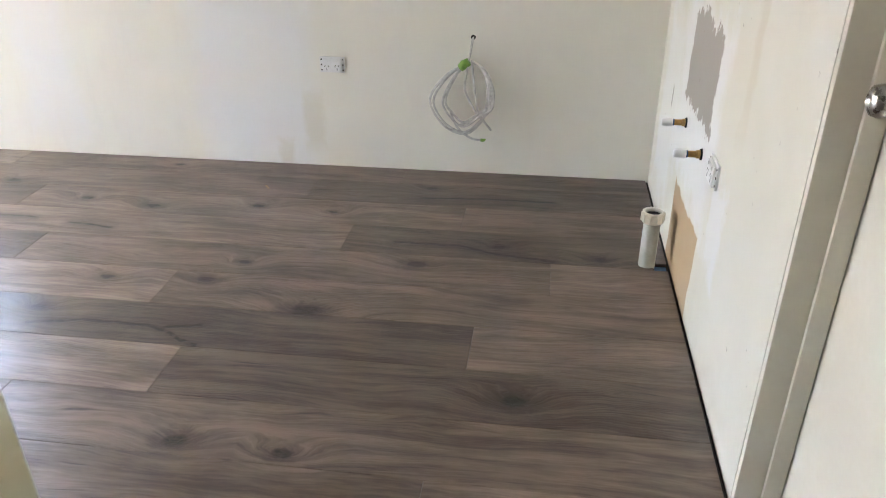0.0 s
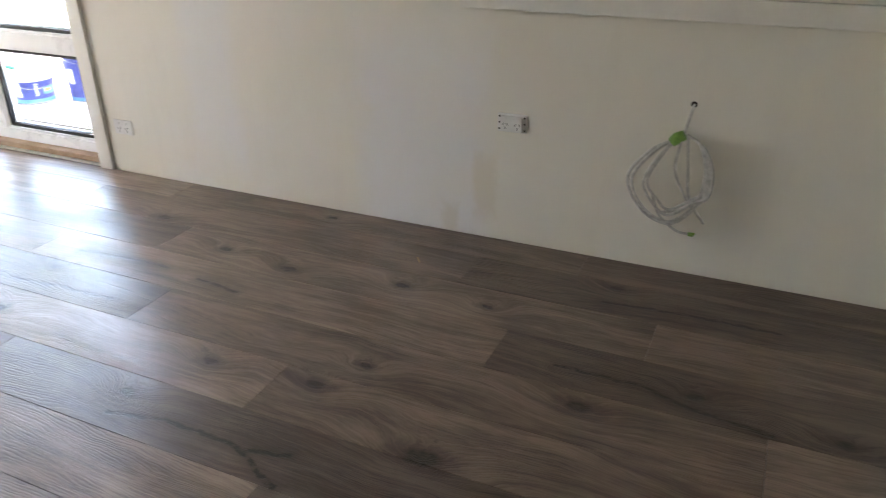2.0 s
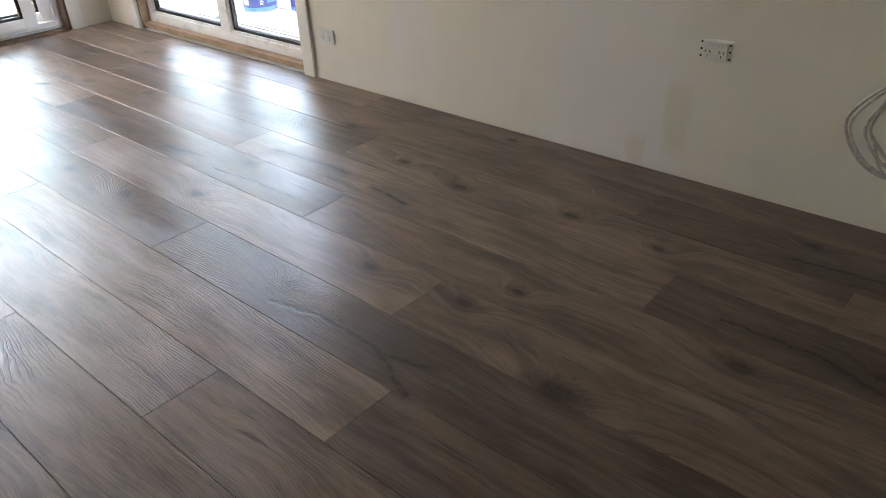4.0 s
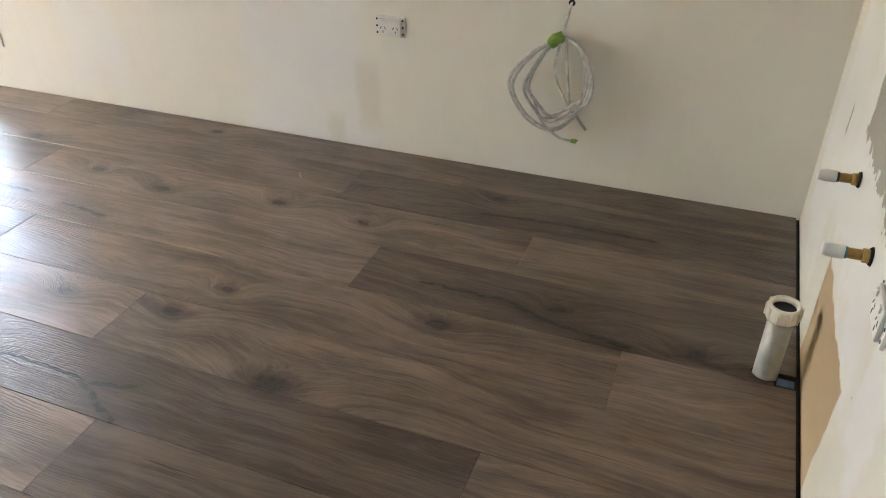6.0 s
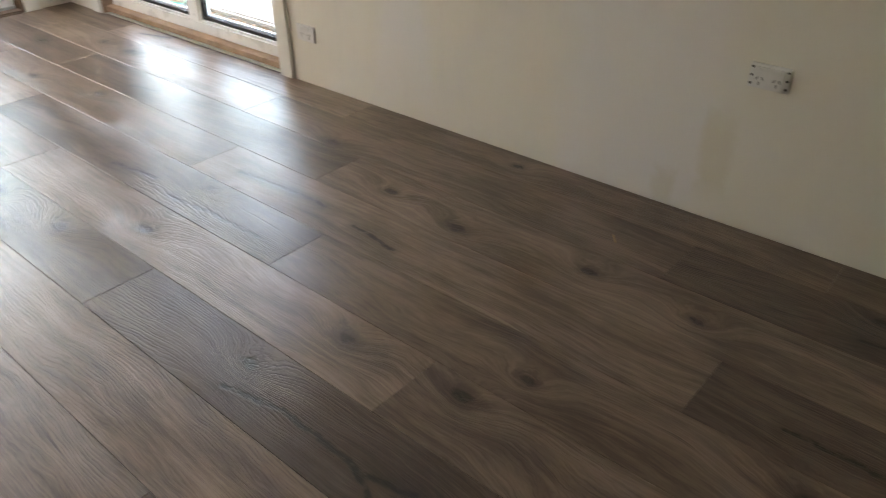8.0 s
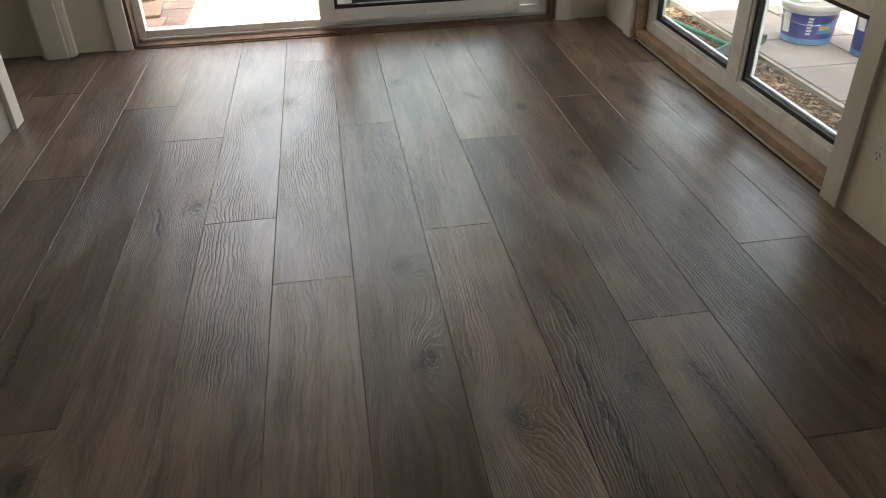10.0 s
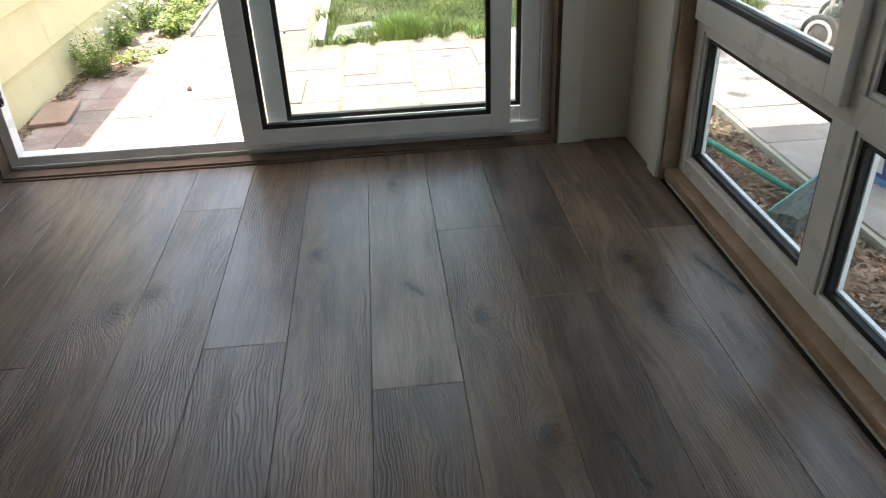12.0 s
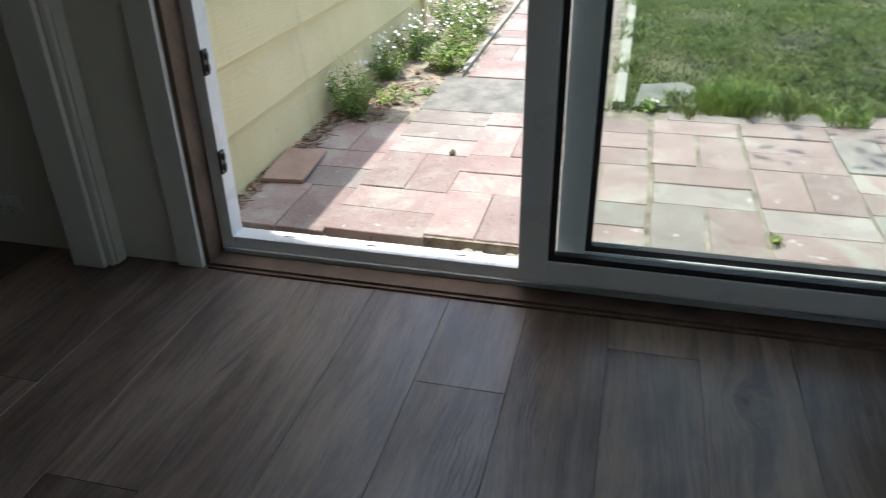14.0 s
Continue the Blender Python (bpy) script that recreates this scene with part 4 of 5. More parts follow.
JOINTS = [(-1.132, -3.08, -5.033), (-1.515, -3.475, -5.412), (-0.797, -2.747, -4.698), (-1.235, -3.19, -5.130), (-0.432, -2.440, -4.360),
          (-1.777, -3.733, -5.648), (-0.668, -2.688, -4.585), (-1.553, -3.525, -5.412), (-1.964, -3.898, -5.80), (-0.72, -2.672, -4.572),
          (-1.11, -3.06, -4.945), (-0.45, -2.40, -4.33), (-1.30, -3.25, -5.20), (-0.85, -2.80, -4.75), (-1.60, -3.55, -5.50),
          (-0.50, -2.45, -4.40), (-1.20, -3.15, -5.10), (-1.90, -3.85, -5.78), (-0.70, -2.65, -4.60), (-1.45, -3.40, -5.35), (-1.0, -2.95, -4.9)]
TONES = ["dmlm", "dmll", "mldd", "dlmm", "lmdl", "mlml", "lddm", "dlml", "mlmd", "lmlm", "mldl", "lmdm"]
TONE = {"d": "plank_dark", "m": "plank_mid", "l": "plank_light"}
BOARDS = {}


def plank_mesh(length, width, tone):
    key = (round(length, 3), round(width, 3), tone)
    if key not in BOARDS:
        bm = bmesh.new()
        add_box(bm, -length / 2, length / 2, -width / 2, width / 2, -0.0095, 0.0)
        top = [e for e in bm.edges if all(v.co.z > -0.001 for v in e.verts)]
        bmesh.ops.bevel(bm, geom=top, offset=0.0009, segments=1, affect='EDGES')
        BOARDS[key] = to_mesh("plank", bm, TONE[tone])
    return BOARDS[key]


def lay(x0, x1, y0, y1, tone):
    ob = new("plank", plank_mesh(x1 - x0 - 0.0009, y1 - y0 - 0.0009, tone))
    ob.location = ((x0 + x1) / 2, (y0 + y1) / 2, 0.0)
    ob.parent = floor


for r, joints in enumerate(JOINTS):
    y1 = -0.003 if r == 0 else -0.1833 - BW * (r - 1)
    y0 = max(-4.6, -0.1833 - BW * r)
    if y1 - y0 < 0.05:
        continue
    right = -0.011
    edges = [right, *joints, XW + 0.001 if not DL < (y0 + y1) / 2 < DR else XW + 0.018]
    for k, (b, a) in enumerate(zip(edges, edges[1:])):
        if b - a < 0.02:
            continue
        if r == 3 and k == 0:
            # end board with the cutout round the waste pipe
            ps = [(a + 0.0005, y0 + 0.0005), (-0.062, y0 + 0.0005), (-0.062, PY - 0.028)]
            ps += [(PX + 0.034 * math.cos(q), PY + 0.034 * math.sin(q)) for q in [radians(d) for d in range(-50, -351, -20)]]
            ps += [(b, PY + 0.006), (b, y1 - 0.0005), (a + 0.0005, y1 - 0.0005)]
            cx, cy = (a + b) / 2, (y0 + y1) / 2
            bm = bmesh.new()
            outline_slab(bm, [(x - cx, y - cy) for x, y in ps], -0.0095, 0.0)
            ob = part("plank", bm, TONE["d"], floor)
            ob.location = (cx, cy, 0)
            continue
        lay(a, b, y0, y1, TONES[r % 12][min(k, 3)])

# ---- paving ----
COURSE = [-2.675, -2.31, -1.965, -1.60, -1.215, -0.825, -0.455, -0.085, 0.285, 0.655]
basket(bed_w, -6.170, COURSE, 3, 0, 0.25, 0.075, skip=lambda x, y: x < -7.0 and y < -2.5)
for a, b in zip(COURSE[1:], COURSE[2:]):
    paver("y", -7.375 - 0.075 * ((a + b) / 2 + 2.3), (a + b) / 2, bed_w, 0.2)
for a, b in zip(COURSE[4:], COURSE[5:]):
    paver("y", -7.562 - 0.075 * ((a + b) / 2 + 2.3), (a + b) / 2 + 0.06, bed_w, 0.2)
basket(path_bed, -8.075, [-2.22, -1.85, -1.48], 13, 1, 0.3)
structure(box("cement_patch", "stone", -8.06, -7.485, -2.33, -1.44, -0.10, PZ + 0.001, None, 0.006), "smooth grey cement patch across the path", "pavement")
for i in range(16):
    for j in range(8):
        paver("xs", -9.2 + 0.41 * i, 0.78 + 0.41 * j, patio_bed, 0.93)
structure(box("concrete_edging", "concrete", -13.0, -8.12, -2.275, -2.250, -0.11, -0.026, None, 0.004), "pale concrete edging of the garden bed", "kerb")
structure(box("lawn_edging", "concrete", -13.0, -7.75, -1.405, -1.345, -0.11, -0.020, None, 0.006), "pale broken edging of the lawn", "kerb")
bm = bmesh.new()
outline_slab(bm, [(-7.70, -1.30), (-8.08, -1.27), (-8.16, -1.05), (-8.05, -0.98), (-7.76, -1.0)], -0.08, -0.026)
tagged(part("stone_slab", bm, "stone"), "flat grey stone slab at the corner of the lawn", "stone")


# ---- lawn, weeds, mulch ----
def blades(name, n, region, h0, h1, seed, mat, label, cat, dense=None, lean=0.6, width=0.0035):
    g = np.random.default_rng(seed)
    x = g.uniform(region[0], region[1], n)
    y = g.uniform(region[2], region[3], n)
    if dense is not None:
        keep = dense(x, y, g)
        x, y = x[keep], y[keep]
    n = len(x)
    h = g.uniform(h0, h1, n) * (0.75 + 0.5 * np.abs(np.sin(x * 5.1) * np.cos(y * 4.3)))
    a = g.uniform(0, 2 * np.pi, n)
    l = g.uniform(0.1, lean, n) * h
    dx, dy = np.cos(a), np.sin(a)
    w = g.uniform(0.6, 1.3, n) * width
    b = g.uniform(0, 2 * np.pi, n)
    px, py = np.cos(b) * w, np.sin(b) * w
    z = np.full(n, -0.046)
    v = np.stack([np.stack([x - px, y - py, z], 1), np.stack([x + px, y + py, z], 1),
                  np.stack([x + dx * l * 0.4 + px * 0.7, y + dy * l * 0.4 + py * 0.7, z + h * 0.6], 1),
                  np.stack([x + dx * l * 0.4 - px * 0.7, y + dy * l * 0.4 - py * 0.7, z + h * 0.6], 1),
                  np.stack([x + dx * l, y + dy * l, z + h * 0.95], 1)], 1).reshape(-1, 3)
    k = np.arange(n)[:, None] * 5
    f = [tuple(q) for q in (k + np.array([[0, 1, 2, 3]])).tolist()] + [tuple(q) for q in (k + np.array([[3, 2, 4]])).tolist()]
    return tagged(soup(name, v.tolist(), f, mat), label, cat, kind="stuff")


blades("grass", 230000, (-11.4, -7.66, -1.34, 1.9), 0.012, 0.034, 3, "grass", "short green lawn grass beyond the paving", "grass", lambda x, y, g: (x < -7.64 - 0.10 * (y + 1.2) + 0.03 * np.sin(y * 13)) & (g.uniform(0, 1, len(x)) < 0.62 + 0.5 * np.sin(x * 4.1 + 2 * np.sin(y * 2.3)) * np.sin(y * 5.3 + x)), 1.6, 0.0019)
blades("grass_fringe", 16000, (-8.15, -7.55, -1.15, 1.6), 0.035, 0.115, 5, "grass", "longer grass fringe hanging over the paving edge", "grass",
       lambda x, y, g: (np.sin(y * 9) + np.sin(y * 23 + 1) * 0.6 + g.normal(0, 0.5, len(x)) > 0.1) & (x < -7.63 - 0.10 * (y + 1.2) + 0.05 * np.sin(y * 17) + 0.03 * np.sin(y * 41)) & (x > -7.92 - 0.10 * (y + 1.2)), 1.3, 0.0026)
blades("edge_weeds", 1500, (-10.5, -7.62, -1.43, -1.27), 0.03, 0.09, 8, "grass", "tufts of grass along the lawn edging", "grass",
       lambda x, y, g: np.sin(x * 7.3) + np.sin(x * 17.1) * 0.7 > 0.5, 1.2)


blades("grass_tuft", 1500, (-8.02, -7.66, -1.02, -0.70), 0.06, 0.15, 9, "leaf", "tall bright grass tuft over the paving edge", "grass",
       lambda x, y, g: (x + 7.80) ** 2 / 0.04 + (y + 0.86) ** 2 / 0.03 + g.normal(0, 0.3, len(x)) < 0.9, 1.0, 0.0028)
blades("grass_tuft", 260, (-7.74, -7.60, -0.44, -0.26), 0.05, 0.12, 10, "leaf", "small grass tuft hanging over the paving", "grass", None, 1.4, 0.0026)


def weed(x, y, r, h, n, seed, daisies, label):
    """A leafy weed: thin stems, many small leaves, white daisies on top."""
    g = random.Random(seed)
    e = empty("weed", x, y, -0.05, label, "weed", "weeds along the yellow wall")
    stems, lv, lf, fl, ff = bmesh.new(), [], [], [], []
    tips = []
    for _ in range(max(10, n // 22)):
        a, q = g.uniform(0, 6.28), r * math.sqrt(g.random())
        hh = h * g.uniform(0.55, 1.0) * (1 - 0.35 * q / r)
        b = Vector((0.35 * q * math.cos(a), 0.35 * q * math.sin(a), 0))
        tip = Vector((q * math.cos(a), q * math.sin(a), hh))
        mid = (b + tip) / 2 + Vector((g.uniform(-.02, .02), g.uniform(-.02, .02), 0.03))
        add_tube(stems, [b, mid, tip], [0.0022, 0.0016, 0.0009], 4, False)
        tips.append((b, mid, tip))
    for _ in range(n):
        b, mid, tip = g.choice(tips)
        u = g.random() ** 0.8
        p = (b * (1 - u) ** 2 + mid * 2 * u * (1 - u) + tip * u * u) + Vector((g.gauss(0, 0.012), g.gauss(0, 0.012), g.gauss(0, 0.008)))
        d = Vector((g.gauss(0, 1), g.gauss(0, 1), g.uniform(-0.2, 0.7))).normalized()
        s = d.cross(Vector((0, 0, 1)))
        s = s.normalized() if s.length > 0.01 else Vector((1, 0, 0))
        ln, wd = g.uniform(0.014, 0.034), g.uniform(0.004, 0.009)
        k = len(lv)
        lv += [tuple(p), tuple(p + d * ln * 0.45 + s * wd + Vector((0, 0, 0.003))), tuple(p + d * ln - Vector((0, 0, 0.004))), tuple(p + d * ln * 0.45 - s * wd)]
        lf.append((k, k + 1, k + 2, k + 3))
    for _ in range(daisies):
        b, mid, tip = g.choice(tips)
        top = tip + Vector((g.gauss(0, 0.03), g.gauss(0, 0.03), g.uniform(0.02, 0.10)))
        add_tube(stems, [tip, top], 0.0008, 4, False)
        t0 = g.uniform(0, 6.28)
        nrm = Vector((g.uniform(-.5, .9), g.uniform(-.3, .8), 1)).normalized()
        ax = nrm.cross(Vector((1, 0.2, 0))).normalized()
        ay = nrm.cross(ax)
        k = len(fl)
        rr = g.uniform(0.009, 0.013)
        fl += [tuple(top + ax * (rr * (1 if i % 2 else 0.72) * math.cos(t0 + i * 0.3927)) + ay * (rr * (1 if i % 2 else 0.72) * math.sin(t0 + i * 0.3927))) for i in range(16)]
        ff.append(tuple(range(k, k + 16)))
    part("stem", stems, "leaf", e)
    o = tagged(soup("foliage", lv, lf, "leaf"), kind="stuff")
    o.parent = e
    if daisies:
        o = soup("flowers", fl, ff, "petal")
        o.parent = e
        tagged(o, "small white daisy flowers", kind="stuff")


weed(-7.36, -2.63, 0.16, 0.30, 900, 1, 14, "leafy green weed with a few daisies against the yellow wall")
weed(-7.62, -2.50, 0.15, 0.09, 200, 2, 0, "low creeping weed on dry leaf litter")
weed(-8.02, -2.66, 0.14, 0.22, 600, 3, 24, "small daisy clump against the yellow wall")
weed(-8.45, -2.64, 0.17, 0.27, 700, 4, 40, "daisy clump with many white flowers by the wall")
weed(-8.22, -2.36, 0.17, 0.19, 900, 5, 5, "bright green weed at the front of the garden bed")
weed(-8.60, -2.37, 0.17, 0.19, 900, 6, 14, "bright green weed beside the concrete edging")
weed(-9.05, -2.40, 0.22, 0.22, 900, 7, 36, "flowering daisy clump beside the concrete edging")
weed(-9.35, -2.62, 0.26, 0.28, 900, 8, 60, "wide daisy clump beyond the corner of the wall")
weed(-9.9, -2.5, 0.28, 0.26, 900, 9, 50, "wide daisy clump at the far end of the bed")
weed(-7.74, -2.36, 0.035, 0.04, 30, 10, 0, "tiny weed seedling in a paving joint")
weed(-7.70, -1.24, 0.08, 0.07, 120, 11, 2, "small green weed at the corner of the lawn")
weed(-6.40, -0.81, 0.02, 0.035, 16, 12, 0, "tiny weed in a paving joint")


def litter(name, n, region, z, seed, label, big=1.0, lift=0.02, where=None):
    g = random.Random(seed)
    v, f = [], []
    for _ in range(n):
        x, y = g.uniform(region[0], region[1]), g.uniform(region[2], region[3])
        if where and not where(x, y, g):
            continue
        a, ln, wd = g.uniform(0, 6.28), g.uniform(0.012, 0.05) * big, g.uniform(0.004, 0.016) * big
        if g.random() < 0.45:
            ln, wd = ln * 2.0, 0.0018
        c, s, t = math.cos(a), math.sin(a), g.uniform(-0.35, 0.35)
        zz = z + g.uniform(0, lift)
        k = len(v)
        for u, w, dz in ((-1, 0, 0.002), (-0.3, 1, 0.006), (1, 0.2, 0.0), (0.2, -1, -0.001)):
            v.append((x + c * u * ln - s * w * wd, y + s * u * ln + c * w * wd, zz + t * u * ln + dz))
        f += [(k, k + 1, k + 2, k + 3)]
    return tagged(soup(name, v, f, "mulch"), label, "leaf litter", kind="stuff")


litter("mulch", 20000, (-6.1, -2.7, 0.15, 0.55), -0.092, 21, "dry bark mulch, twigs and dead leaves under the window", 0.58, 0.032)
litter("leaf_litter", 420, (-7.85, -6.9, -2.73, -2.45), -0.045, 22, "dead leaves and twigs below the yellow wall", 0.8, 0.02, lambda x, y, g: y < -2.62 or x < -7.2)
litter("wall_foot_debris", 260, (-7.2, -5.98, -2.74, -2.66), -0.036, 23, "fine debris along the foot of the wall", 0.5, 0.008)
litter("trench_debris", 300, (-6.2, -5.98, -2.7, 0.1), -0.095, 24, "twigs and rubble in the gap beside the threshold", 0.7, 0.02)
litter("bed_debris", 500, (-11, -7.5, -2.72, -2.3), -0.05, 25, "dry leaves on the garden bed", 0.6, 0.02)
rocks = random.Random(31)
for _ in range(26):
    bm = bmesh.new()
    bmesh.ops.create_icosphere(bm, subdivisions=2, radius=rocks.uniform(0.012, 0.030))
    o = rocks.uniform(0, 50)
    for vtx in bm.verts:
        vtx.co = vtx.co * (1 + 0.5 * noise.noise(vtx.co * 45 + Vector((o, 0, 0))))
    ob = tagged(part("stone", bm, "concrete"), "lump of broken mortar under the paving edge", "stone", "rubble under the paving edge")
    ob.location = (rocks.uniform(-6.205, -6.14), rocks.uniform(-2.6, -1.3), -0.085 + rocks.uniform(0, 0.012))
    ob.scale = (1, 1.3, 0.7)
for x, y, s in ((-6.93, -2.03, 0.014), (-8.05, -2.50, 0.013), (-8.2, -2.47, 0.012), (-8.0, -1.62, 0.010)):
    bm = bmesh.new()
    bmesh.ops.create_icosphere(bm, subdivisions=2, radius=s)
    for vtx in bm.verts:
        vtx.co = vtx.co * (1 + 0.4 * noise.noise(vtx.co * 60))
    ob = tagged(part("pebble", bm, "bark"), "small dark pebble lying on the paving", "pebble")
    ob.location = (x, y, PZ + s * 0.7 if x > -7.9 else -0.03 + s * 0.5)

# offcut of laminate lying against the wall
bm = bmesh.new()
add_box(bm, -0.16, 0.16, -0.085, 0.085, 0.0, 0.009, 0.001)
add_box(bm, -0.155, 0.165, -0.08, 0.09, 0.0095, 0.0185, 0.001)
cut = tagged(part("board_offcut", bm, "tile_board"), "two stacked laminate offcuts lying on the paving by the wall", "board offcut")
cut.location, cut.rotation_euler = (-6.66, -2.635, PZ + 0.004), (0, 0, 0.10)

# ---- things on the patio ----
broom = empty("broom", -5.2, 0.46, -0.07, "green-handled broom with dusty bristles lying on the mulch", "broom")
bm = bmesh.new()
add_tube(bm, [(-0.95, -0.22, 0.05), (-0.60, -0.135, 0.05), (-0.03, -0.005, 0.045)], 0.0125, 12)
part("handle", bm, "hose", broom, "green plastic handle")
rot = Matrix.Rotation(radians(-52), 4, 'Z')
for nm, mat, d in (("back_plate", "hose", (-0.22, 0.22, -0.030, -0.022, 0.0, 0.07)), ("stock", "bristle", (-0.22, 0.22, -0.022, 0.012, 0.002, 0.068)), ("bristles", "bristle", (-0.215, 0.215, 0.012, 0.075, -0.006, 0.074))):
    bm = bmesh.new()
    add_box(bm, *d, 0.004)
    if nm == "bristles":
        bmesh.ops.subdivide_edges(bm, edges=bm.edges[:], cuts=5, use_grid_fill=True)
        for vtx in bm.verts:
            vtx.co += Vector((noise.noise(vtx.co * 90), noise.noise(vtx.co * 90 + Vector((9, 0, 0))), noise.noise(vtx.co * 90 + Vector((0, 9, 0))))) * 0.008
    bmesh.ops.transform(bm, matrix=rot, verts=bm.verts)
    part(nm, bm, mat, broom)


def band(e, name, mat, r0, r1, z0, z1, a0, a1, off=0.0012):
    bm = bmesh.new()
    n = max(2, int(abs(a1 - a0) / 0.12))
    vs = [[bm.verts.new(((r + o) * math.cos(a0 + (a1 - a0) * i / n), (r + o) * math.sin(a0 + (a1 - a0) * i / n), z)) for r, z, o in ((r0, z0, off), (r1, z1, off), (r1, z1, 0.0), (r0, z0, 0.0))] for i in range(n + 1)]
    for p, q in zip(vs, vs[1:]):
        for k in range(4):
            bm.faces.new((p[k], q[k], q[(k + 1) % 4], p[(k + 1) % 4]))
    bm.faces.new(vs[0])
    bm.faces.new(vs[-1][::-1])
    return part(name, bm, mat, e)


def bucket(x, y, r, h, label):
    e = empty("paint_bucket", x, y, PZ + 0.002, label, "bucket", "paint buckets on the patio")
    R = lambda z: r * (0.90 + 0.12 * z / h)
    bm = bmesh.new()
    add_lathe(bm, [(0.001, 0.0), (R(0) - 0.004, 0.0), (R(0), 0.005), (R(h), h), (R(h) - 0.004, h), (R(0) - 0.006, 0.008), (0.001, 0.008)], sides=36)
    part("body", bm, "bucket_white", e)
    bm = bmesh.new()
    add_lathe(bm, [(R(h), h - 0.030), (R(h) + 0.008, h - 0.030), (R(h) + 0.009, h - 0.002), (R(h) + 0.004, h + 0.003), (R(h) - 0.005, h + 0.002), (R(h) - 0.005, h - 0.03)], sides=36)
    part("rim", bm, "bucket_white", e, "white plastic rim")
    band(e, "label_band", "bucket_blue", R(0.03), R(h - 0.045), 0.03, h - 0.045, 0, 6.2832)
    band(e, "base_band", "bucket_sky", R(0.004), R(0.03), 0.004, 0.03, 0, 6.2832)
    a = math.atan2(-1.5 - y, -1.5 - x)
    zm = h * 0.5
    band(e, "label_patch", "bucket_white", R(zm - 0.05), R(zm + 0.05), zm - 0.05, zm + 0.05, a - 1.15, a - 0.75, 0.002)
    band(e, "label_swoosh", "bucket_sky", R(zm - 0.04), R(zm + 0.01), zm - 0.04, zm + 0.01, a + 0.35, a + 1.1, 0.002)
    band(e, "label_stripe", "bucket_yellow", R(zm - 0.02), R(zm + 0.0), zm - 0.02, zm, a + 0.4, a + 0.8, 0.003)
    for i in range(6):
        z0 = zm - 0.045 + i * 0.015
        band(e, "lettering_bar", "bucket_white", R(z0), R(z0 + 0.010), z0, z0 + 0.010, a - 0.06, a + 0.10 + 0.03 * (i % 2), 0.002)
    bm = bmesh.new()
    add_tube(bm, [((R(h) + 0.012) * math.cos(a - 1.57 + 3.14 * i / 16), (R(h) + 0.012) * math.sin(a - 1.57 + 3.14 * i / 16), h - 0.02 - 0.07 * math.sin(3.14 * i / 16)) for i in range(17)], 0.002, 6)
    part("wire_handle", bm, "chrome", e)
    return e


bucket(-5.29, 0.90, 0.135, 0.195, "squat blue and white paint bucket standing on the patio")
bucket(-4.98, 1.10, 0.140, 0.35, "tall blue and white paint bucket with a lid on the patio")
bm = bmesh.new()
add_lathe(bm, [(0.001, 0.0), (0.150, 0.0), (0.152, 0.006), (0.150, 0.016), (0.135, 0.020), (0.001, 0.018)], sides=36)
lid = tagged(part("bucket_lid", bm, "bucket_white"), "white plastic lid on the tall paint bucket", "lid")
lid.location = (-4.98, 1.10, PZ + 0.356)
trowel = empty("trowel", -5.36, 0.86, 0.155, "trowel with a turquoise handle resting in the squat bucket", "trowel")
bm = bmesh.new()
add_tube(bm, [(-0.14, -0.05, 0.055), (-0.09, -0.03, 0.050), (-0.02, 0.0, 0.030)], [0.014, 0.017, 0.012], 10)
part("handle", bm, "hose", trowel)
bm = bmesh.new()
add_box(bm, -0.03, 0.13, -0.05, 0.05, 0.012, 0.016, 0.001)
part("blade", bm, "steel", trowel)


def wheel(e, x, y, r):
    w = empty("wheel", x, y, r, "", "")
    w.parent = e
    for nm, mat, prof in (("tyre", "black_enamel", [(r * 0.72, -0.018), (r * 0.95, -0.020), (r, -0.010), (r, 0.010), (r * 0.95, 0.020), (r * 0.72, 0.018)]),
                          ("rim", "bucket_white", [(r * 0.55, -0.022), (r * 0.74, -0.021), (r * 0.74, 0.021), (r * 0.55, 0.022), (r * 0.55, -0.022)]),
                          ("hub", "black_enamel", [(0.001, -0.016), (r * 0.56, -0.016), (r * 0.56, 0.016), (0.001, 0.016)])):
        bm = bmesh.new()
        add_lathe(bm, prof, sides=28)
        bmesh.ops.rotate(bm, verts=bm.verts, cent=(0, 0, 0), matrix=Matrix.Rotation(radians(90), 3, 'X') @ Matrix.Rotation(0.0, 3, 'Z'))
        part(nm, bm, mat, w)
    w.rotation_euler = (0, 0, radians(35))


bbq = empty("kettle_barbecue", -6.95, 1.62, PZ + 0.002, "black and cream kettle barbecue on chrome legs and wheels", "barbecue")
wheel(bbq, 0.10, -0.22, 0.105)
wheel(bbq, -0.22, 0.06, 0.105)
for pts in ([(0.10, -0.20, 0.105), (0.07, -0.14, 0.52)], [(-0.20, 0.05, 0.105), (-0.14, 0.04, 0.52)], [(0.24, 0.24, 0.0), (0.13, 0.13, 0.52)]):
    bm = bmesh.new()
    add_tube(bm, pts, 0.012, 10)
    part("leg", bm, "chrome", bbq)
bm = bmesh.new()
add_tube(bm, [(0.10, -0.22, 0.105), (-0.22, 0.06, 0.105)], 0.008, 8)
part("axle", bm, "black_enamel", bbq)
for k in range(7):
    u = k / 6
    bm = bmesh.new()
    add_tube(bm, [(0.09 - 0.28 * u, -0.19 + 0.24 * u, 0.16), (0.20 - 0.05 * u, 0.05 + 0.14 * u, 0.15)], 0.003, 6)
    part("rack_wire", bm, "black_enamel", bbq)
bm = bmesh.new()
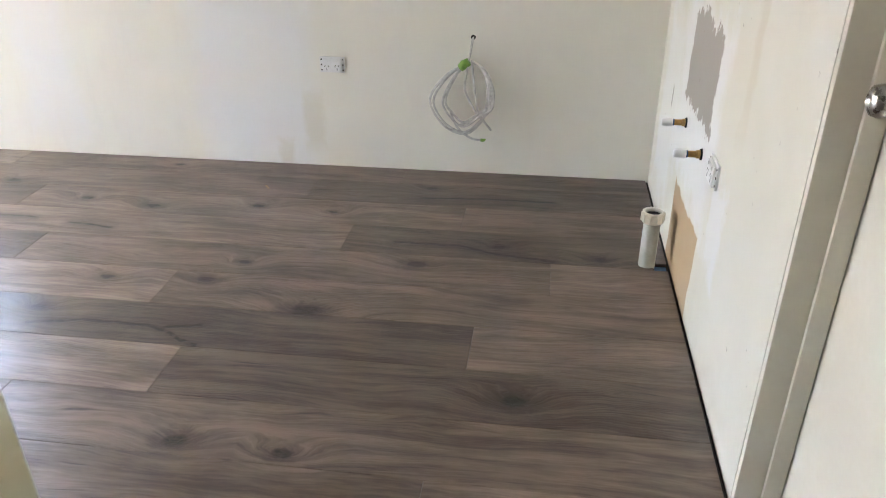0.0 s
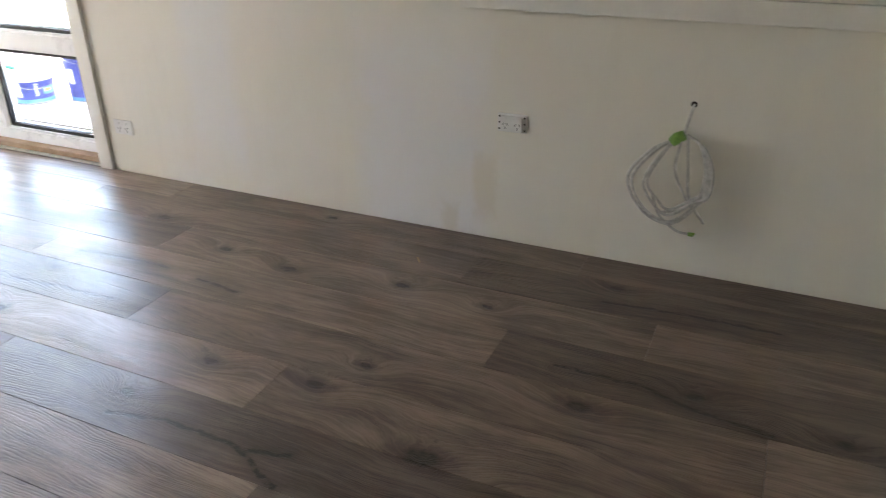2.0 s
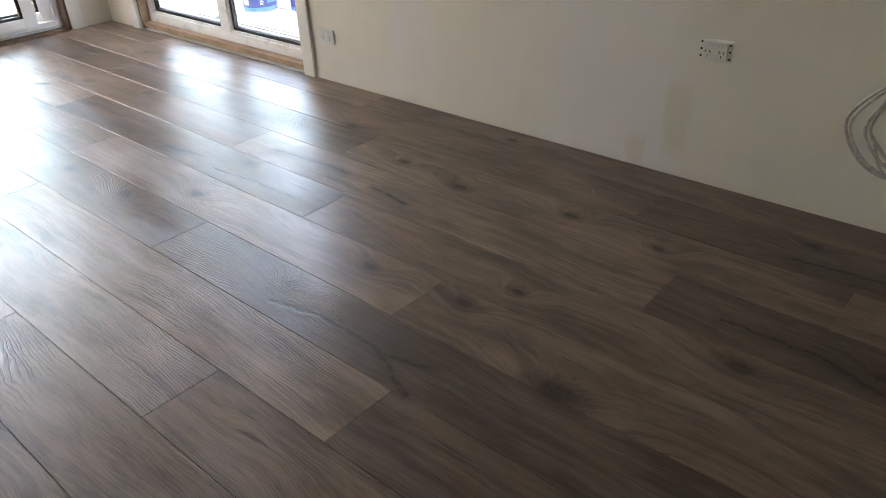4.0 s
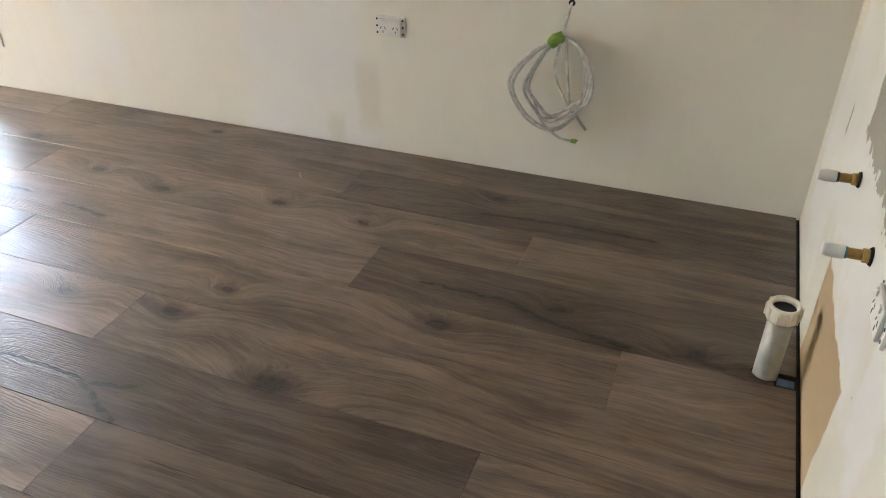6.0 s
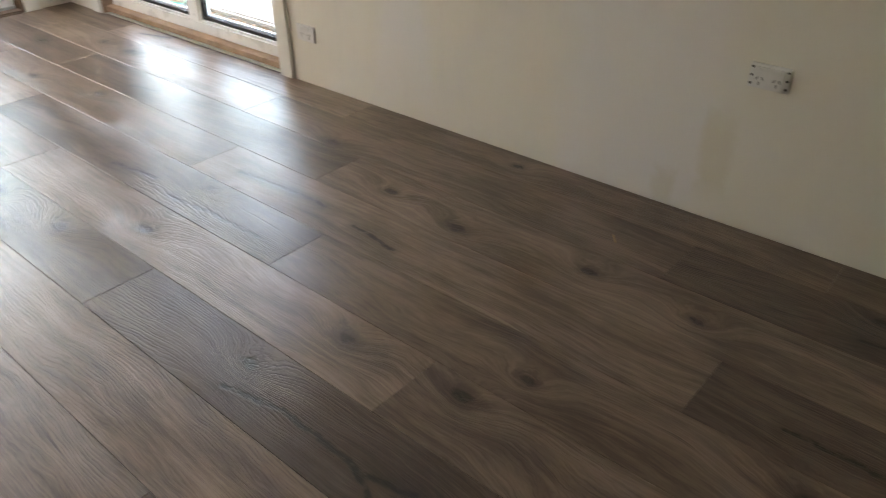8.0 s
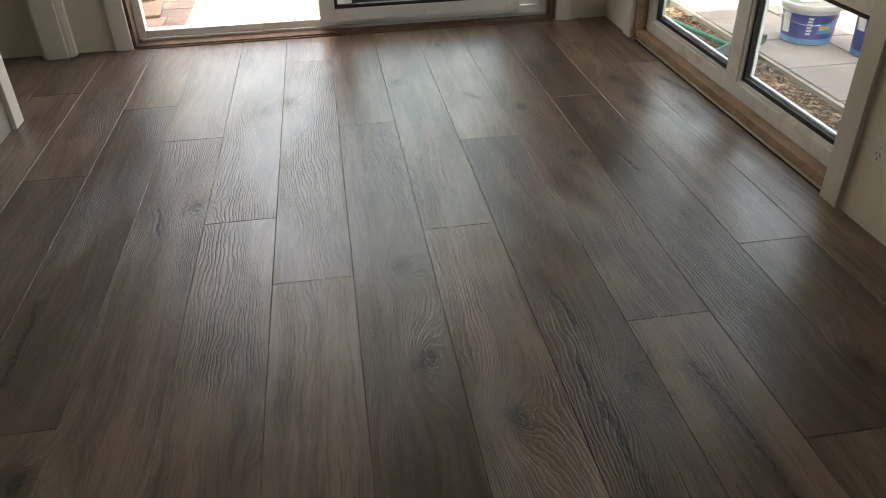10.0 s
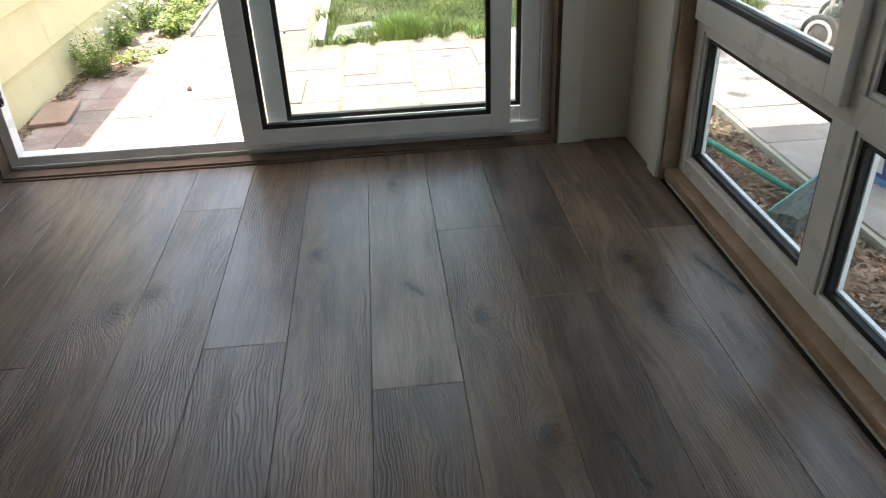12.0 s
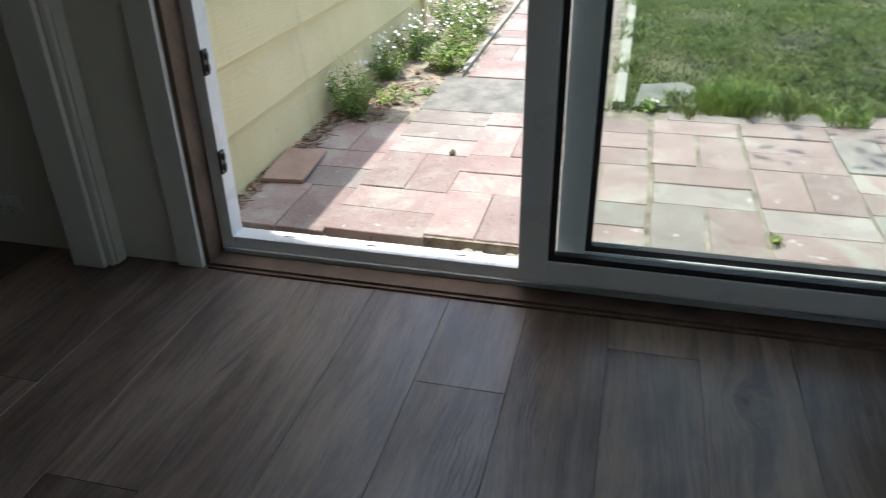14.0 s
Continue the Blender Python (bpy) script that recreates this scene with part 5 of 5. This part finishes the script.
add_lathe(bm, [(0.001, 0.40), (0.12, 0.42), (0.22, 0.50), (0.265, 0.62), (0.270, 0.66), (0.26, 0.66)], sides=36)
part("bowl", bm, "black_enamel", bbq)
bm = bmesh.new()
add_lathe(bm, [(0.272, 0.655), (0.268, 0.70), (0.22, 0.80), (0.12, 0.86), (0.001, 0.875)], sides=36)
part("lid", bm, "bucket_white", bbq, "cream enamel lid")


# ---- unseen trees placed to shade the garden and patio ----
def tree(x, y, h, r, n, seed):
    g = random.Random(seed)
    e = empty("tree", x, y, GZ - 0.03, "unseen leafy garden tree with a spreading crown, placed for its shade", "tree", "garden trees")
    bm = bmesh.new()
    add_tube(bm, [(0, 0, 0), (0.05, 0.02, h * 0.3), (-0.03, 0.05, h * 0.62)], [0.15, 0.11, 0.08], 10)
    clumps = []
    for k in range(11):
        a = k * 2.4
        q = r * (0.35 + 0.6 * g.random())
        c = Vector((q * math.cos(a), q * math.sin(a), h * g.uniform(0.72, 1.05)))
        add_tube(bm, [(-0.03, 0.05, h * g.uniform(0.4, 0.6)), tuple(c * 0.6 + Vector((0, 0, h * 0.24))), tuple(c)], [0.05, 0.035, 0.012], 6)
        clumps.append(c)
    part("trunk", bm, "bark", e)
    v, f = [], []
    for _ in range(n):
        c = g.choice(clumps)
        p = c + Vector((g.gauss(0, r * 0.20), g.gauss(0, r * 0.20), g.gauss(0, h * 0.06)))
        d = Vector((g.gauss(0, 1), g.gauss(0, 1), g.gauss(0, 0.6))).normalized()
        s = d.cross(Vector((g.gauss(0, 1), g.gauss(0, 1), 1))).normalized()
        ln, wd = g.uniform(0.07, 0.14), g.uniform(0.025, 0.05)
        k = len(v)
        v += [tuple(p), tuple(p + d * ln * 0.5 + s * wd), tuple(p + d * ln), tuple(p + d * ln * 0.5 - s * wd)]
        f.append((k, k + 1, k + 2, k + 3))
    o = soup("crown", v, f, "tree_leaf")
    o.parent = e


tree(-8.4, 0.7, 5.0, 2.2, 2800, 41)
tree(-4.6, 4.6, 4.6, 2.6, 9000, 42)
